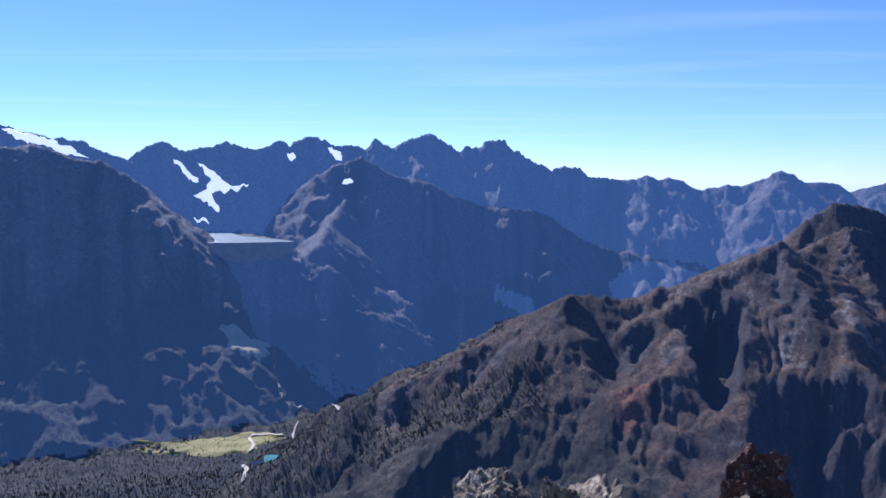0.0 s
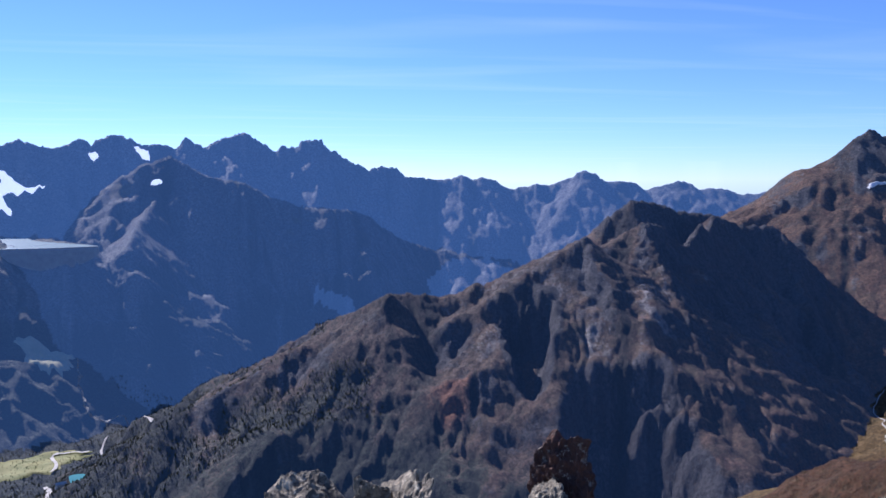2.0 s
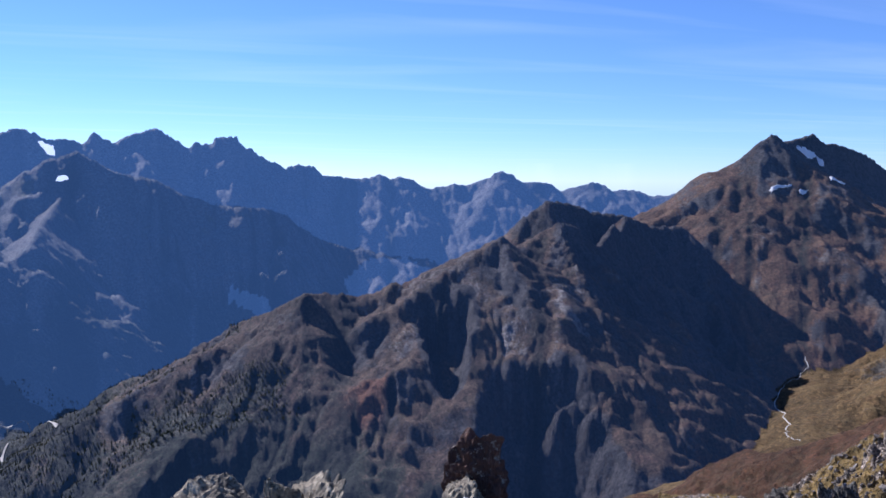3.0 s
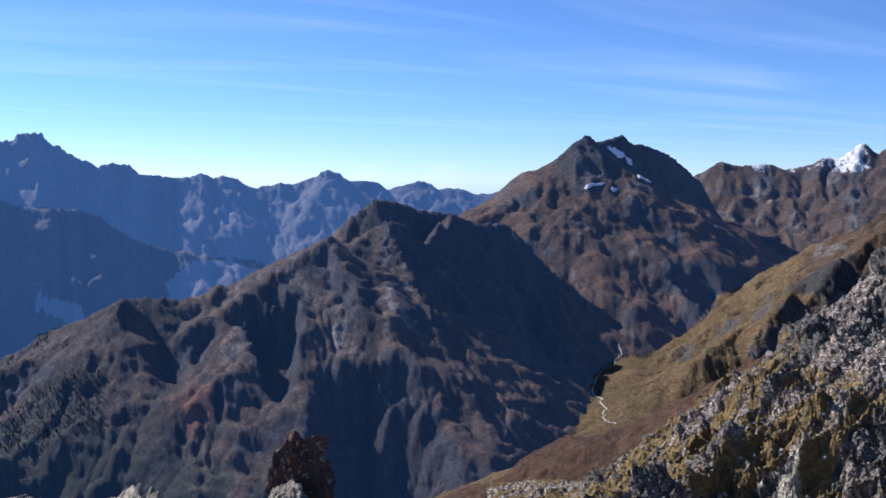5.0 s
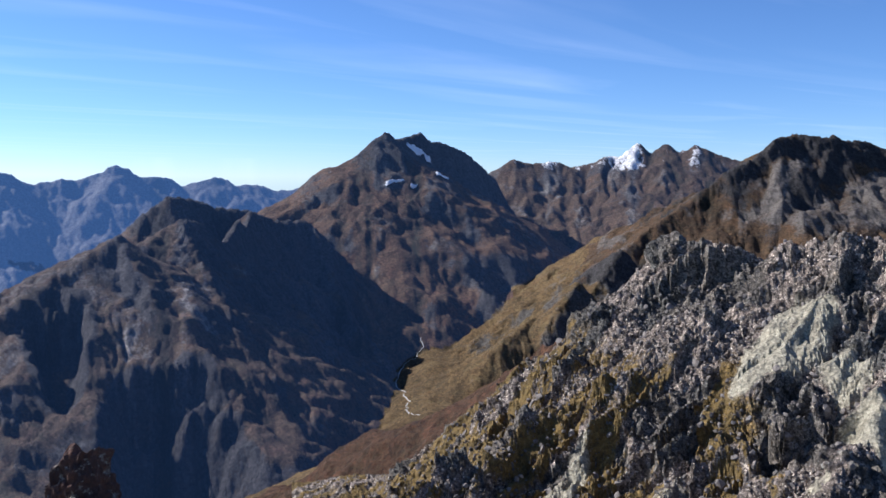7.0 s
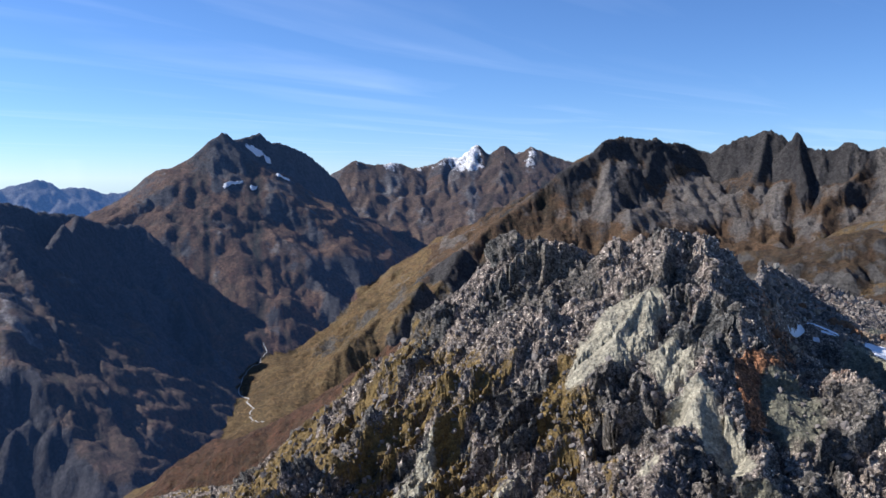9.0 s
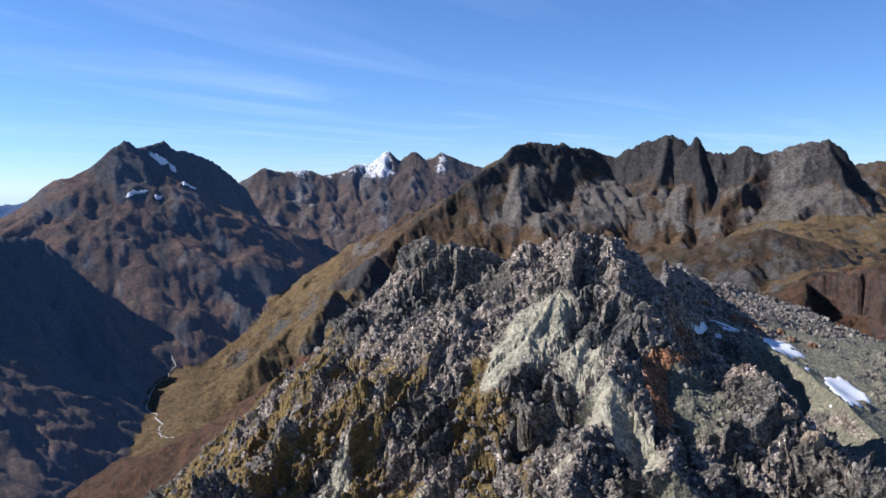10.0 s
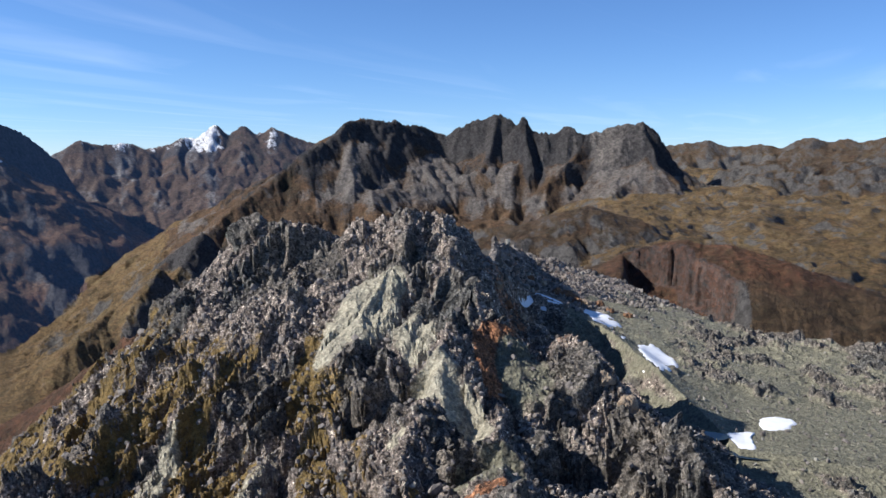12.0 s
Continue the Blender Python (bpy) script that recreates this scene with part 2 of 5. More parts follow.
def block_material():
    s = Shader("broken_block", 0.9)
    grain = s.noise(2.2, 6, 0.7)
    c = s.mix(s.range(s.island, 0.0, 0.75), (0.06, 0.054, 0.05), (0.25, 0.222, 0.196))
    c = s.mix(s.range(s.island, 0.9, 1.0), c, (0.34, 0.325, 0.28))
    c = s.mix(s.range(grain, 0.4, 0.7, 0, 0.6), c, (0.07, 0.062, 0.05))
    return s.done(c, s.bump(grain, 0.7, 0.2))


M_BLOCK = block_material()

# ---- the lie of the land: crest lines as (bearing, distance, height) ----
GRANITE_WEST = [(-30.48, 4600, 278.4), (-28.8, 4615, 252.5), (-27.05, 4630, 268), (-25.87, 4645, 231), (-24.81, 4660, 220), (-24.2, 4675, 199.6),
    (-23.73, 4690, 206.5), (-22.47, 4705, 189.3), (-22, 4720, 162.1), (-21.2, 4735, 134.8), (-19.96, 4750, 110.1), (-19.39, 4753, 151.3),
    (-18.81, 4756, 175.2), (-18.03, 4758, 202.5), (-17.53, 4761, 188.4), (-16.85, 4764, 153.7), (-15.99, 4767, 166.3), (-15.05, 4769, 173),
    (-14.06, 4772, 200.8), (-13.36, 4775, 180.4), (-12.3, 4778, 163), (-11.4, 4781, 181.8), (-10.67, 4783, 215.9), (-10.13, 4786, 188.8),
    (-9.69, 4789, 213.7), (-8.74, 4792, 238.8), (-8.31, 4794, 233.1), (-7.76, 4797, 215), (-7.21, 4800, 184.5)]
GRANITE_EAST = [(-7.21, 4800, 184.5), (-5.92, 4798, 200.3), (-5.07, 4796, 172.5), (-4.43, 4794, 222.2), (-3.69, 4792, 185), (-3.43, 4790, 166.3),
    (-2.68, 4788, 209.8), (-1.64, 4785, 240.7), (-1.08, 4783, 259.2), (-0.52, 4781, 246.7), (0.42, 4779, 197), (1.16, 4777, 144.2),
    (1.65, 4775, 184.3), (2.47, 4773, 177.9), (2.92, 4771, 214.8), (3.96, 4769, 220.6), (4.41, 4767, 164.9), (4.89, 4765, 164.6),
    (5.64, 4762, 112), (6.38, 4760, 87.1), (7.13, 4758, 56.1), (8.04, 4756, 71.3), (8.85, 4754, 64.9), (9.52, 4752, 18.9),
    (10.97, 4750, 9.6)]
FAR_RIDGE = [(10.97, 4750, 9.6), (12.05, 4753, 3.4), (13.33, 4756, 24.5), (14.01, 4759, 9.3), (14.54, 4762, 12.3), (15.42, 4765, -2.8),
    (16.12, 4768, -41.7), (16.81, 4771, -47.6), (18.34, 4774, -20.7), (19.02, 4776, -35.4), (20.34, 4779, 8.7), (21.4, 4782, 52.1),
    (21.96, 4785, 31.6), (22.78, 4788, -14.7), (23.72, 4791, -3.2), (24.51, 4794, -20.3), (25.3, 4797, -62.7), (26.2, 4800, -34.2)]
FAR_END = [(25.57, 4800, -62.4), (26.29, 4805, -34), (27.38, 4810, -2.5), (27.93, 4815, -11.5), (28.48, 4820, -51.4), (29.92, 4825, -50.5),
    (31.18, 4830, -74.3), (32.06, 4835, -79.8), (34.14, 4840, -44.6), (36.2, 4845, -67.2), (39.5, 4850, -78.9)]
DAM_MOUNTAIN = [(-12.75, 4380, -247.3), (-11.66, 4400, -207), (-10.92, 4410, -151.2), (-9.82, 4420, -66.5), (-8.34, 4430, 27.4), (-7.23, 4440, 76.3),
    (-5.44, 4450, 125.6), (-4.45, 4430, 76.3), (-3.14, 4410, 18.6), (-0.9, 4390, -10.2), (0.6, 4370, -67.4), (3.23, 4350, -143.9),
    (4.36, 4329, -131.8), (6.22, 4307, -150.5), (8.09, 4286, -232.9), (9.57, 4264, -300.2), (11.76, 4243, -343.3), (15.34, 4221, -385.2),
    (18.82, 4200, -442.2)]
DAM_SPUR = [(-5.44, 4450, 125.6), (-6.2, 4330, -23.7), (-6.81, 4100, -123.6), (-7.83, 3750, -215.1), (-8.39, 3560, -273.6), (-9.53, 3450, -399.5),
    (-10.48, 3350, -518.5), (-11.07, 3250, -630.4)]
FLANK_A = [(-5.01, 4400, 4.3), (-3.16, 4220, -272.3), (-0.91, 4040, -528.9), (1.75, 3870, -734.4)]
FLANK_B = [(-0.9, 4390, -125.1), (1.74, 4230, -329.4), (4.39, 4080, -532.9), (6.28, 3980, -677.0)]
WEST_MOUNTAIN = [(-31.34, 3900, 178.3), (-27.1, 3872, 135), (-25.29, 3844, 145.1), (-24.06, 3817, 118.2), (-23.14, 3789, 88.7), (-21.54, 3761, 84.4),
    (-20.41, 3733, 38.8), (-19.61, 3706, -6.9), (-18.62, 3678, -63.9), (-17.63, 3650, -120.8), (-16.63, 3500, -193.6), (-16.13, 3420, -254.7),
    (-15.29, 3350, -336.1), (-14.62, 3267, -433.9), (-12.86, 3183, -509.1), (-11.62, 3100, -600.1)]
WEST_SPUR_A = [(-29.11, 3500, -297.0), (-25.61, 3350, -414.2), (-23.13, 3230, -486.7), (-19.25, 3040, -644.2), (-16.92, 2850, -778.8)]
WEST_SPUR_B = [(-22.51, 3760, 72.6), (-20.99, 3640, -151.3), (-19.1, 3480, -385.6), (-16.79, 3300, -581.7), (-14.38, 3080, -730.6)]
WEST_SPUR_C = [(-25.9, 3840, 128.5), (-24.49, 3690, -105.2), (-22.7, 3520, -315.9), (-20.5, 3330, -490.4), (-17.86, 3150, -632.6)]
MID_CREST_LOW = [(-12.06, 1750, -682.7), (-11.52, 1775, -651.7), (-10.82, 1800, -601.5), (-8.55, 1825, -539.8), (-5.51, 1850, -488.1), (-3.22, 1875, -458.1),
    (-0.92, 1900, -426.4), (1.44, 1925, -386.5), (3.64, 1950, -358.2), (6.65, 1975, -308.6), (8.87, 2000, -262.1)]
MID_CREST_HIGH = [(8.56, 2000, -263.1), (10.23, 2006, -264.7), (12.1, 2012, -272.8), (14.36, 2019, -252.5), (16.63, 2025, -219.6), (18.14, 2031, -206.5),
    (20.02, 2038, -179.6), (20.77, 2044, -159.6), (21.44, 2050, -138.3)]
MID_CREST_TOP = [(21.44, 2050, -138.3), (22.09, 2082, -162.2), (23.22, 2115, -192), (24.33, 2148, -163.3), (25.6, 2180, -108.1), (26.53, 2190, -122.4),
    (27.83, 2200, -167.9), (28.71, 2350, -117.9)]
MID_BACK = [(21.89, 2400, -163.5), (22.99, 2425, -101.1), (24.32, 2450, -55.3), (25.58, 2473, -65), (27.42, 2497, -90.7), (29.24, 2520, -98.6),
    (31.05, 2560, -126.9), (32.99, 2600, -135.5), (33.89, 2570, -165.6), (34.97, 2540, -234.5), (36.06, 2510, -325), (37.47, 2480, -388.1),
    (39.01, 2400, -426.8)]
DUAN_LEFT = [(27.82, 2950, -187.4), (29.61, 3000, -146.4), (31.03, 3048, -112.4), (32.77, 3095, -63.8), (34.14, 3142, -24.5), (35.48, 3190, 35.2)]
DUAN_LEFT_TOP = [(35.48, 3190, 35.2), (36.46, 3227, 85.3), (37.43, 3263, 135.9), (38.3, 3300, 164.9)]
DUAN_TOP = [(38.3, 3300, 164.9), (38.9, 3350, 146.7), (39.7, 3400, 156.5), (40.55, 3450, 180.7), (41.13, 3470, 148.2)]
DUAN_RIGHT = [(40.45, 3450, 173.0), (41.2, 3470, 140.6), (42.32, 3530, 134.3), (43.44, 3640, 105.8), (44.57, 3740, 48.2), (45.33, 3800, -0.2), (45.79, 3760, -85.9), (46.3, 3700, -205.4), (46.7, 3640, -321.6), (47.09, 3570, -409.4), (47.67, 3500, -493.7)]
SNOW_RANGE = [(44.16, 4300, -39.8), (45.43, 4325, 23.8), (46.72, 4350, 81.5), (48.65, 4375, 70), (49.8, 4400, 76.4), (50.29, 4425, 52.8),
    (51.98, 4450, 75.7), (52.67, 4475, 109.8), (53.53, 4500, 96.9), (54.05, 4525, 117.5), (54.94, 4550, 178.4), (55.63, 4544, 133.3),
    (56.09, 4538, 127.7), (56.52, 4531, 179.1), (57.4, 4525, 133.8), (57.83, 4519, 139.6), (58.3, 4512, 165.4), (60.64, 4506, 100.5),
    (63.39, 4500, 43.3)]
SNOW_SPUR_A = [(52.67, 4450, 109.2), (52.26, 4133, -65.4), (50.84, 3817, -201.9), (51.11, 3500, -316.9)]
SNOW_SPUR_B = [(57.4, 4500, 133.1), (56.46, 4167, -66.9), (55.35, 3833, -182.8), (53.19, 3500, -298.1)]
DARK_LOW = [(45.58, 1900, -386.7), (47.26, 2000, -355.7), (49.31, 2200, -334.2), (51.76, 2312, -253.4), (54.25, 2425, -191.6), (56.05, 2538, -128.9),
    (58.24, 2650, -59.1)]
DARK_MOUNTAIN = [(58.24, 2650, -59.1), (60.45, 2725, 26.5), (61.92, 2800, 63.3), (63.04, 2875, 116.8), (64.15, 2950, 146.6), (66, 2970, 125.2),
    (66.55, 2990, 130), (66.92, 3010, 123.2), (67.67, 3030, 124.1), (68.6, 3050, 105.3)]
SPIKE_CREST = [(68.6, 3050, 105.3), (69.72, 3042, 79.6), (70.65, 3033, 112.7), (71.77, 3025, 137.7), (72.51, 3017, 143.2), (73.06, 3008, 158.2), (73.81, 3000, 136.5), (74.37, 2992, 116.8), (74.55, 2983, 122.2), (74.73, 2975, 144.8), (74.92, 2967, 138.6), (75.15, 2958, 106.0), (75.67, 2950, 92.4), (76.59, 2942, 86.3), (77.68, 2933, 108.4), (78.96, 2925, 85.5), (80.05, 2917, 94.3), (81.47, 2908, 117.5), (82.36, 2900, 122.3), (83.25, 2900, 92.8), (83.98, 2890, 38.0), (84.53, 2870, -7.3), (85.78, 2840, -60.4), (88.21, 2800, -119.2)]
MID_RIB_A = [(21.52, 2050, -135.6), (23.23, 1960, -216.7), (24.2, 1880, -281.9), (24.79, 1810, -331.0)]
MID_RIB_B = [(21.52, 2050, -135.6), (22.12, 1955, -255.6), (22.91, 1860, -341.8), (23.89, 1765, -406.4), (22.22, 1670, -459.3), (20.71, 1600, -501.1), (18.62, 1510, -557.0)]
MID_RIB_C = [(18.14, 2035, -210.9), (16.45, 1960, -310.5), (14.94, 1890, -375.4), (14.37, 1800, -442.5), (13.99, 1700, -498.6), (12.08, 1580, -559.6)]
MID_RIB_D = [(14.36, 2010, -238.1), (12.48, 1930, -318.2), (10.58, 1820, -396.5), (9.06, 1720, -465.9), (6.8, 1620, -512.4)]
MID_RIB_E = [(8.37, 1960, -256.4), (6.87, 1880, -344.0), (4.28, 1790, -418.9), (1.73, 1690, -479.8), (-1.14, 1600, -541.4)]
MID_RIB_F = [(14.37, 1800, -442.5), (17.06, 1680, -493.1), (18.62, 1560, -553.9)]
MID_RIB_G = [(25.23, 2180, -108.3), (26.39, 2055, -198.0), (27.91, 1947, -275.6), (29.42, 1853, -333.5), (31.3, 1774, -409.5), (34.24, 1699, -485.9)]
MID_RIB_H = [(29.6, 2450, -98.8), (28.75, 2288, -188.8), (30.44, 2158, -274.3), (31.58, 2036, -349.7), (33.77, 1924, -413.7), (36.27, 1846, -462.0), (38.37, 1798, -501.0)]
MID_RIB_I = [(32.12, 2580, -143.5), (32.19, 2427, -243.4), (33.3, 2284, -315.4), (34.43, 2151, -405.4), (36.22, 2064, -450.6), (37.97, 1975, -488.9)]
MID_RIB_J = [(34.45, 2530, -234.4), (35.4, 2322, -331.3), (36.49, 2193, -394.1), (38.24, 2123, -443.8)]
DUAN_RIB_A = [(39.29, 3380, 111.2), (40.98, 3350, 13.0), (41.94, 3280, -68.0), (40.53, 3180, -143.6), (39.45, 3060, -249.5), (39.55, 2940, -376.3), (39.94, 2860, -451.8)]
DUAN_RIB_B = [(37.8, 3270, 11.5), (36.39, 3150, -92.2), (37.07, 3050, -189.2), (37.83, 2950, -260.6), (38.22, 2830, -362.6)]
DUAN_RIB_C = [(33.32, 3020, -69.5), (35.19, 2900, -189.7), (36.32, 2800, -266.1), (37.85, 2690, -380.6), (39.0, 2620, -431.7)]
DARK_RIB_A = [(56.18, 2420, -169.4), (55.06, 2360, -235.6), (54.12, 2290, -304.9), (53.55, 2230, -356.6)]
DARK_RIB_B = [(53.73, 2300, -184.2), (52.79, 2240, -253.7), (51.84, 2170, -318.0), (51.27, 2100, -371.0)]
DARK_RIB_C = [(51.09, 2120, -254.1), (50.21, 2060, -301.7), (49.57, 2000, -346.2), (49.18, 1950, -383.2)]
DARK_RIB_D = [(64.15, 2950, 142.8), (63.01, 2800, 9.4), (61.89, 2650, -76.7), (60.38, 2450, -181.8)]
DARK_RIB_E = [(66.37, 2990, 133.8), (65.61, 2850, 28.2), (64.48, 2700, -60.8), (62.61, 2500, -145.6)]
DARK_RIB_F = [(66.92, 2990, 83.8), (67.18, 2800, -37.6), (66.27, 2650, -115.1), (65.4, 2500, -179.0)]
LUMP_RIB = [(82.36, 2900, 113.2), (83.11, 2820, 37.2), (82.43, 2720, -32.9), (80.67, 2560, -96.9)]
SPIKE_RIB_A = [(73.06, 3000, 155.8), (72.71, 2930, 48.4), (71.97, 2860, -27.0)]
SPIKE_RIB_B = [(74.73, 2960, 140.3), (75.12, 2890, 38.4), (75.51, 2820, -26.2)]
SPIKE_RIB_C = [(78.96, 2925, 85.5), (77.9, 2820, -7.8), (76.08, 2700, -77.5)]
EAST_SKYLINE = [(82.93, 4600, 68.4), (85.02, 4593, 85.1), (86.39, 4586, 101.6), (87.77, 4579, 67), (89.59, 4571, 77.5), (90.91, 4564, 65.9),
    (91.69, 4557, 98.3), (92.64, 4550, 111.1), (93.59, 4543, 91.5), (94.51, 4536, 101.4), (95.13, 4529, 87.6), (96.56, 4521, 107.4),
    (98.64, 4514, 118.2), (101.7, 4507, 77.7), (104.28, 4500, 99.6)]
BROWN_UPLAND = [(89.48, 3300, -28.1), (90.45, 3257, 2.2), (91.41, 3214, 25.5), (92.35, 3171, 38.4), (93.93, 3129, 30.1), (96.59, 3086, 36.5),
    (98.96, 3043, 45.7), (101.73, 3000, 30.9)]
KNOLL = [(75.01, 1500, -150.6), (76.12, 1525, -122.7), (77.58, 1550, -91.9), (79.05, 1575, -82.8), (80.88, 1600, -99), (83.05, 1625, -117.4),
    (86.58, 1650, -132.7)]
BROWN_HILL = [(80.78, 980, -128.3), (81.48, 958, -103.1), (83.09, 936, -91), (84.15, 913, -83.6), (85.2, 891, -78.8), (88.32, 869, -82),
    (91.68, 847, -93.7), (94.91, 824, -108.7), (97.04, 802, -120.5), (99.49, 780, -127.9)]
HILL_EDGE = [(81.75, 929, -110.2), (83.11, 914, -98.8), (84.52, 885, -89.3), (85.95, 839, -96.3), (87.35, 815, -103.1), (88.41, 791, -110.3), (89.06, 761, -121.6)]
HEATH_SPUR = [(54.1, 560, -131.3), (52.59, 600, -125.6), (51.46, 623, -120.7), (50.34, 647, -123.6), (48.85, 670, -132.2), (47.36, 693, -149.9),
    (45.85, 717, -170), (44.64, 740, -185.4), (44.27, 740, -208.7)]
GRASS_HILL = [(32.72, 1000, -397.1), (33.67, 1050, -394.7), (35, 1017, -355.3), (36.31, 983, -319.1), (38.37, 950, -296.8), (40.97, 917, -279.4),
    (43.86, 883, -252.4), (46.66, 850, -225.3)]
CRAG_RIGHT = [(71.64, 176, -25.7), (73.93, 170, -29.2), (76.21, 163, -31.2), (78.46, 157, -30.8), (79.96, 150, -31.3), (81.49, 144, -35.5),
    (83.74, 137, -39), (85.58, 131, -40.7), (87.42, 124, -42.7), (89.57, 118, -43.8)]
CRAG_SPUR_A = [(66.34, 178, -10.7), (65.95, 167, -18.8), (64.04, 156, -26.8), (60.97, 146, -36.4), (57.9, 135, -44.2), (55.98, 124, -47.5)]
CRAG_SPUR_B = [(61.11, 184, -12.4), (58.85, 172, -22.5), (55.84, 161, -33.3), (52.49, 150, -44.1), (49.56, 138, -50.7)]
CRAG_SPUR_C = [(69.35, 178, -10), (70.11, 164, -17.3), (70.12, 150, -25.8), (68.59, 136, -32.4), (67.05, 122, -39), (65.87, 108, -42.2)]
CRAG_SPUR_D = [(71.64, 172, -25.1), (72.42, 154, -32.7), (73.22, 136, -37.9), (73.63, 118, -39.2), (74.04, 100, -38.9)]
CRAG_SPUR_E = [(72.71, 160, -29.0), (73.1, 152, -32.7), (73.67, 144, -36.3), (74.23, 136, -39.2)]
CRAG_LEFT = [(39.57, 138, -50.9), (42.07, 143, -48.6), (45, 147, -45), (46.34, 152, -44.1), (48.06, 157, -41), (50.15, 162, -37.7),
    (51.24, 166, -34.2), (52.66, 171, -32.8), (54.1, 176, -29.4), (54.8, 181, -23.3), (56.16, 185, -18.7), (56.92, 190, -12.7)]
CRAG_TOP = [(56.92, 190, -12.7), (57.82, 188, -12.1), (58.91, 186, -11.9), (60.74, 184, -12.4), (62.97, 181, -11.6), (65.96, 179, -10.3),
    (67.09, 177, -8.8), (69.35, 180, -10.1), (71.24, 184, -12.5)]
CRAG_SHOULDER = [(71.24, 184, -12.5), (73.13, 200, -17.4), (75.77, 215, -22.3), (79.49, 248, -29.8), (81.34, 265, -35.2), (84.97, 292, -46.8),
    (87.1, 298, -52.1), (88.86, 305, -58.5), (91.26, 305, -65.3), (92.93, 305, -69.2)]
SHELF = [(-12.4, 3640, -250), (-13.6, 3900, -250), (-15.0, 4300, -250), (-15.2, 4560, -240)]

# outlines of patches on the land, as (bearing, distance)
GLACIER = [(-17.28, 4686.9), (-16.71, 4678.8), (-15.79, 4598.0), (-16.04, 4589.1), (-16.72, 4621.6)]
GLACIER_B = [(-15.84, 4701.0), (-15.33, 4646.0), (-14.29, 4604.8), (-12.87, 4571.5), (-13.42, 4560.9), (-14.65, 4501.7), (-15.35, 4528.6), (-15.09, 4581.3)]
GLACIER_C = [(-15.35, 4514.8), (-14.3, 4540.3), (-15.05, 4470.1), (-14.5, 4397.6), (-15.2, 4437.0), (-16.06, 4522.4)]
GLACIER_FOOT = [(-16.09, 4348.6), (-15.39, 4327.2), (-15.29, 4312.9), (-15.92, 4341.4)]
ICE_CAP = [(-26.91, 4604.5), (-25.73, 4632.0), (-24.97, 4632.7), (-24.05, 4654.1), (-22.5, 4648.5), (-23.77, 4622.0), (-24.52, 4617.1), (-25.59, 4599.7), (-26.48, 4594.0)]
ICE_PEAK = [(-7.58, 4771.2), (-6.85, 4770.7), (-6.67, 4725.7), (-7.22, 4742.3)]
ICE_SMALL = [(-10.22, 4734.0), (-9.78, 4740.6), (-9.64, 4703.6), (-10.0, 4694.9)]
ICE_HOLLOW = [(-6.7, 4336), (-6.25, 4328), (-5.95, 4318), (-6.3, 4312)]
DUAN_SNOW_A = [(39.58, 3350.5), (40.22, 3379.5), (40.86, 3374.3), (40.71, 3359.9), (40.11, 3343.0)]
DUAN_SNOW_E = [(40.86, 3370.4), (41.27, 3362.4), (41.24, 3348.4), (40.98, 3346.9)]
DUAN_SNOW_B = [(38.26, 3042.2), (38.74, 3063.6), (39.42, 3077.9), (39.42, 3071.4), (38.82, 3058.0), (38.37, 3027.1)]
DUAN_SNOW_C = [(39.94, 3063.7), (40.36, 3075.2), (40.36, 3066.8), (40.02, 3050.9)]
DUAN_SNOW_D = [(41.62, 3196.5), (42.48, 3266.7), (42.41, 3253.7), (41.77, 3178.9)]
SNOW_STREAK_A = [(74.36, 258.2), (75.8, 292.4), (77.6, 292.3), (77.12, 268.9), (75.24, 270.9)]
SNOW_STREAK_B = [(78.36, 291.9), (79.91, 300.3), (81.33, 288.7), (81.04, 276.2), (79.56, 267.0)]
SNOW_OVAL = [(82.45, 254.8), (83.61, 263.0), (84.89, 246.1), (85.08, 237.6), (84.38, 222.9), (82.92, 226.0)]
SNOW_TARN = [(88.31, 187.5), (89.92, 193.1), (89.76, 187.3), (90.03, 178.1), (89.11, 176.5), (88.22, 182.4)]
SNOW_RAGGED = [(90.13, 203.3), (91.06, 207.2), (92.33, 205.3), (91.92, 197.3), (90.42, 195.1)]
SNOW_SCRAP = [(81.31, 249.4), (81.68, 262.2), (81.57, 246.9)]
TARN_A = [(85.5, 180.5), (86.27, 184.7), (88.21, 184.4), (88.06, 180.5), (86.12, 177.3)]
TARN_B = [(88.49, 176.6), (89.63, 176.0), (90.9, 174.0), (88.79, 173.7)]
SIDE_STREAM = [(40.72, 2327.7), (40.54, 2245.7), (39.59, 2199.9), (39.11, 2052.7), (39.42, 1881.5), (40.0, 1777.2), (39.74, 1742.6), (40.58, 1676.1)]
VALLEY_STREAM = [(-11.43, 3084.3), (-11.19, 3013.2), (-11.27, 2938.2), (-11.03, 2884.9), (-10.86, 2822.4), (-10.02, 2783.5), (-8.53, 2803.7), (-7.02, 2406.6)]
MEADOW = [(-20.23, 2525), (-19.72, 2552), (-16.94, 2531), (-15.16, 2554), (-12.99, 2584), (-10.79, 2548), (-10.61, 2509), (-11.9, 2465), (-13.01, 2401), (-15.19, 2385), (-18.01, 2463), (-19.39, 2483)]
VALLEY_ROAD = [(-10.79, 2541), (-12.08, 2548), (-12.92, 2546), (-12.71, 2444), (-13.01, 2394)]
SHELF_MEADOW = [(-14.58, 3143.7), (-13.58, 3119.1), (-11.79, 3113.1), (-11.51, 3030.7), (-12.9, 2948.0), (-14.15, 3027.2)]



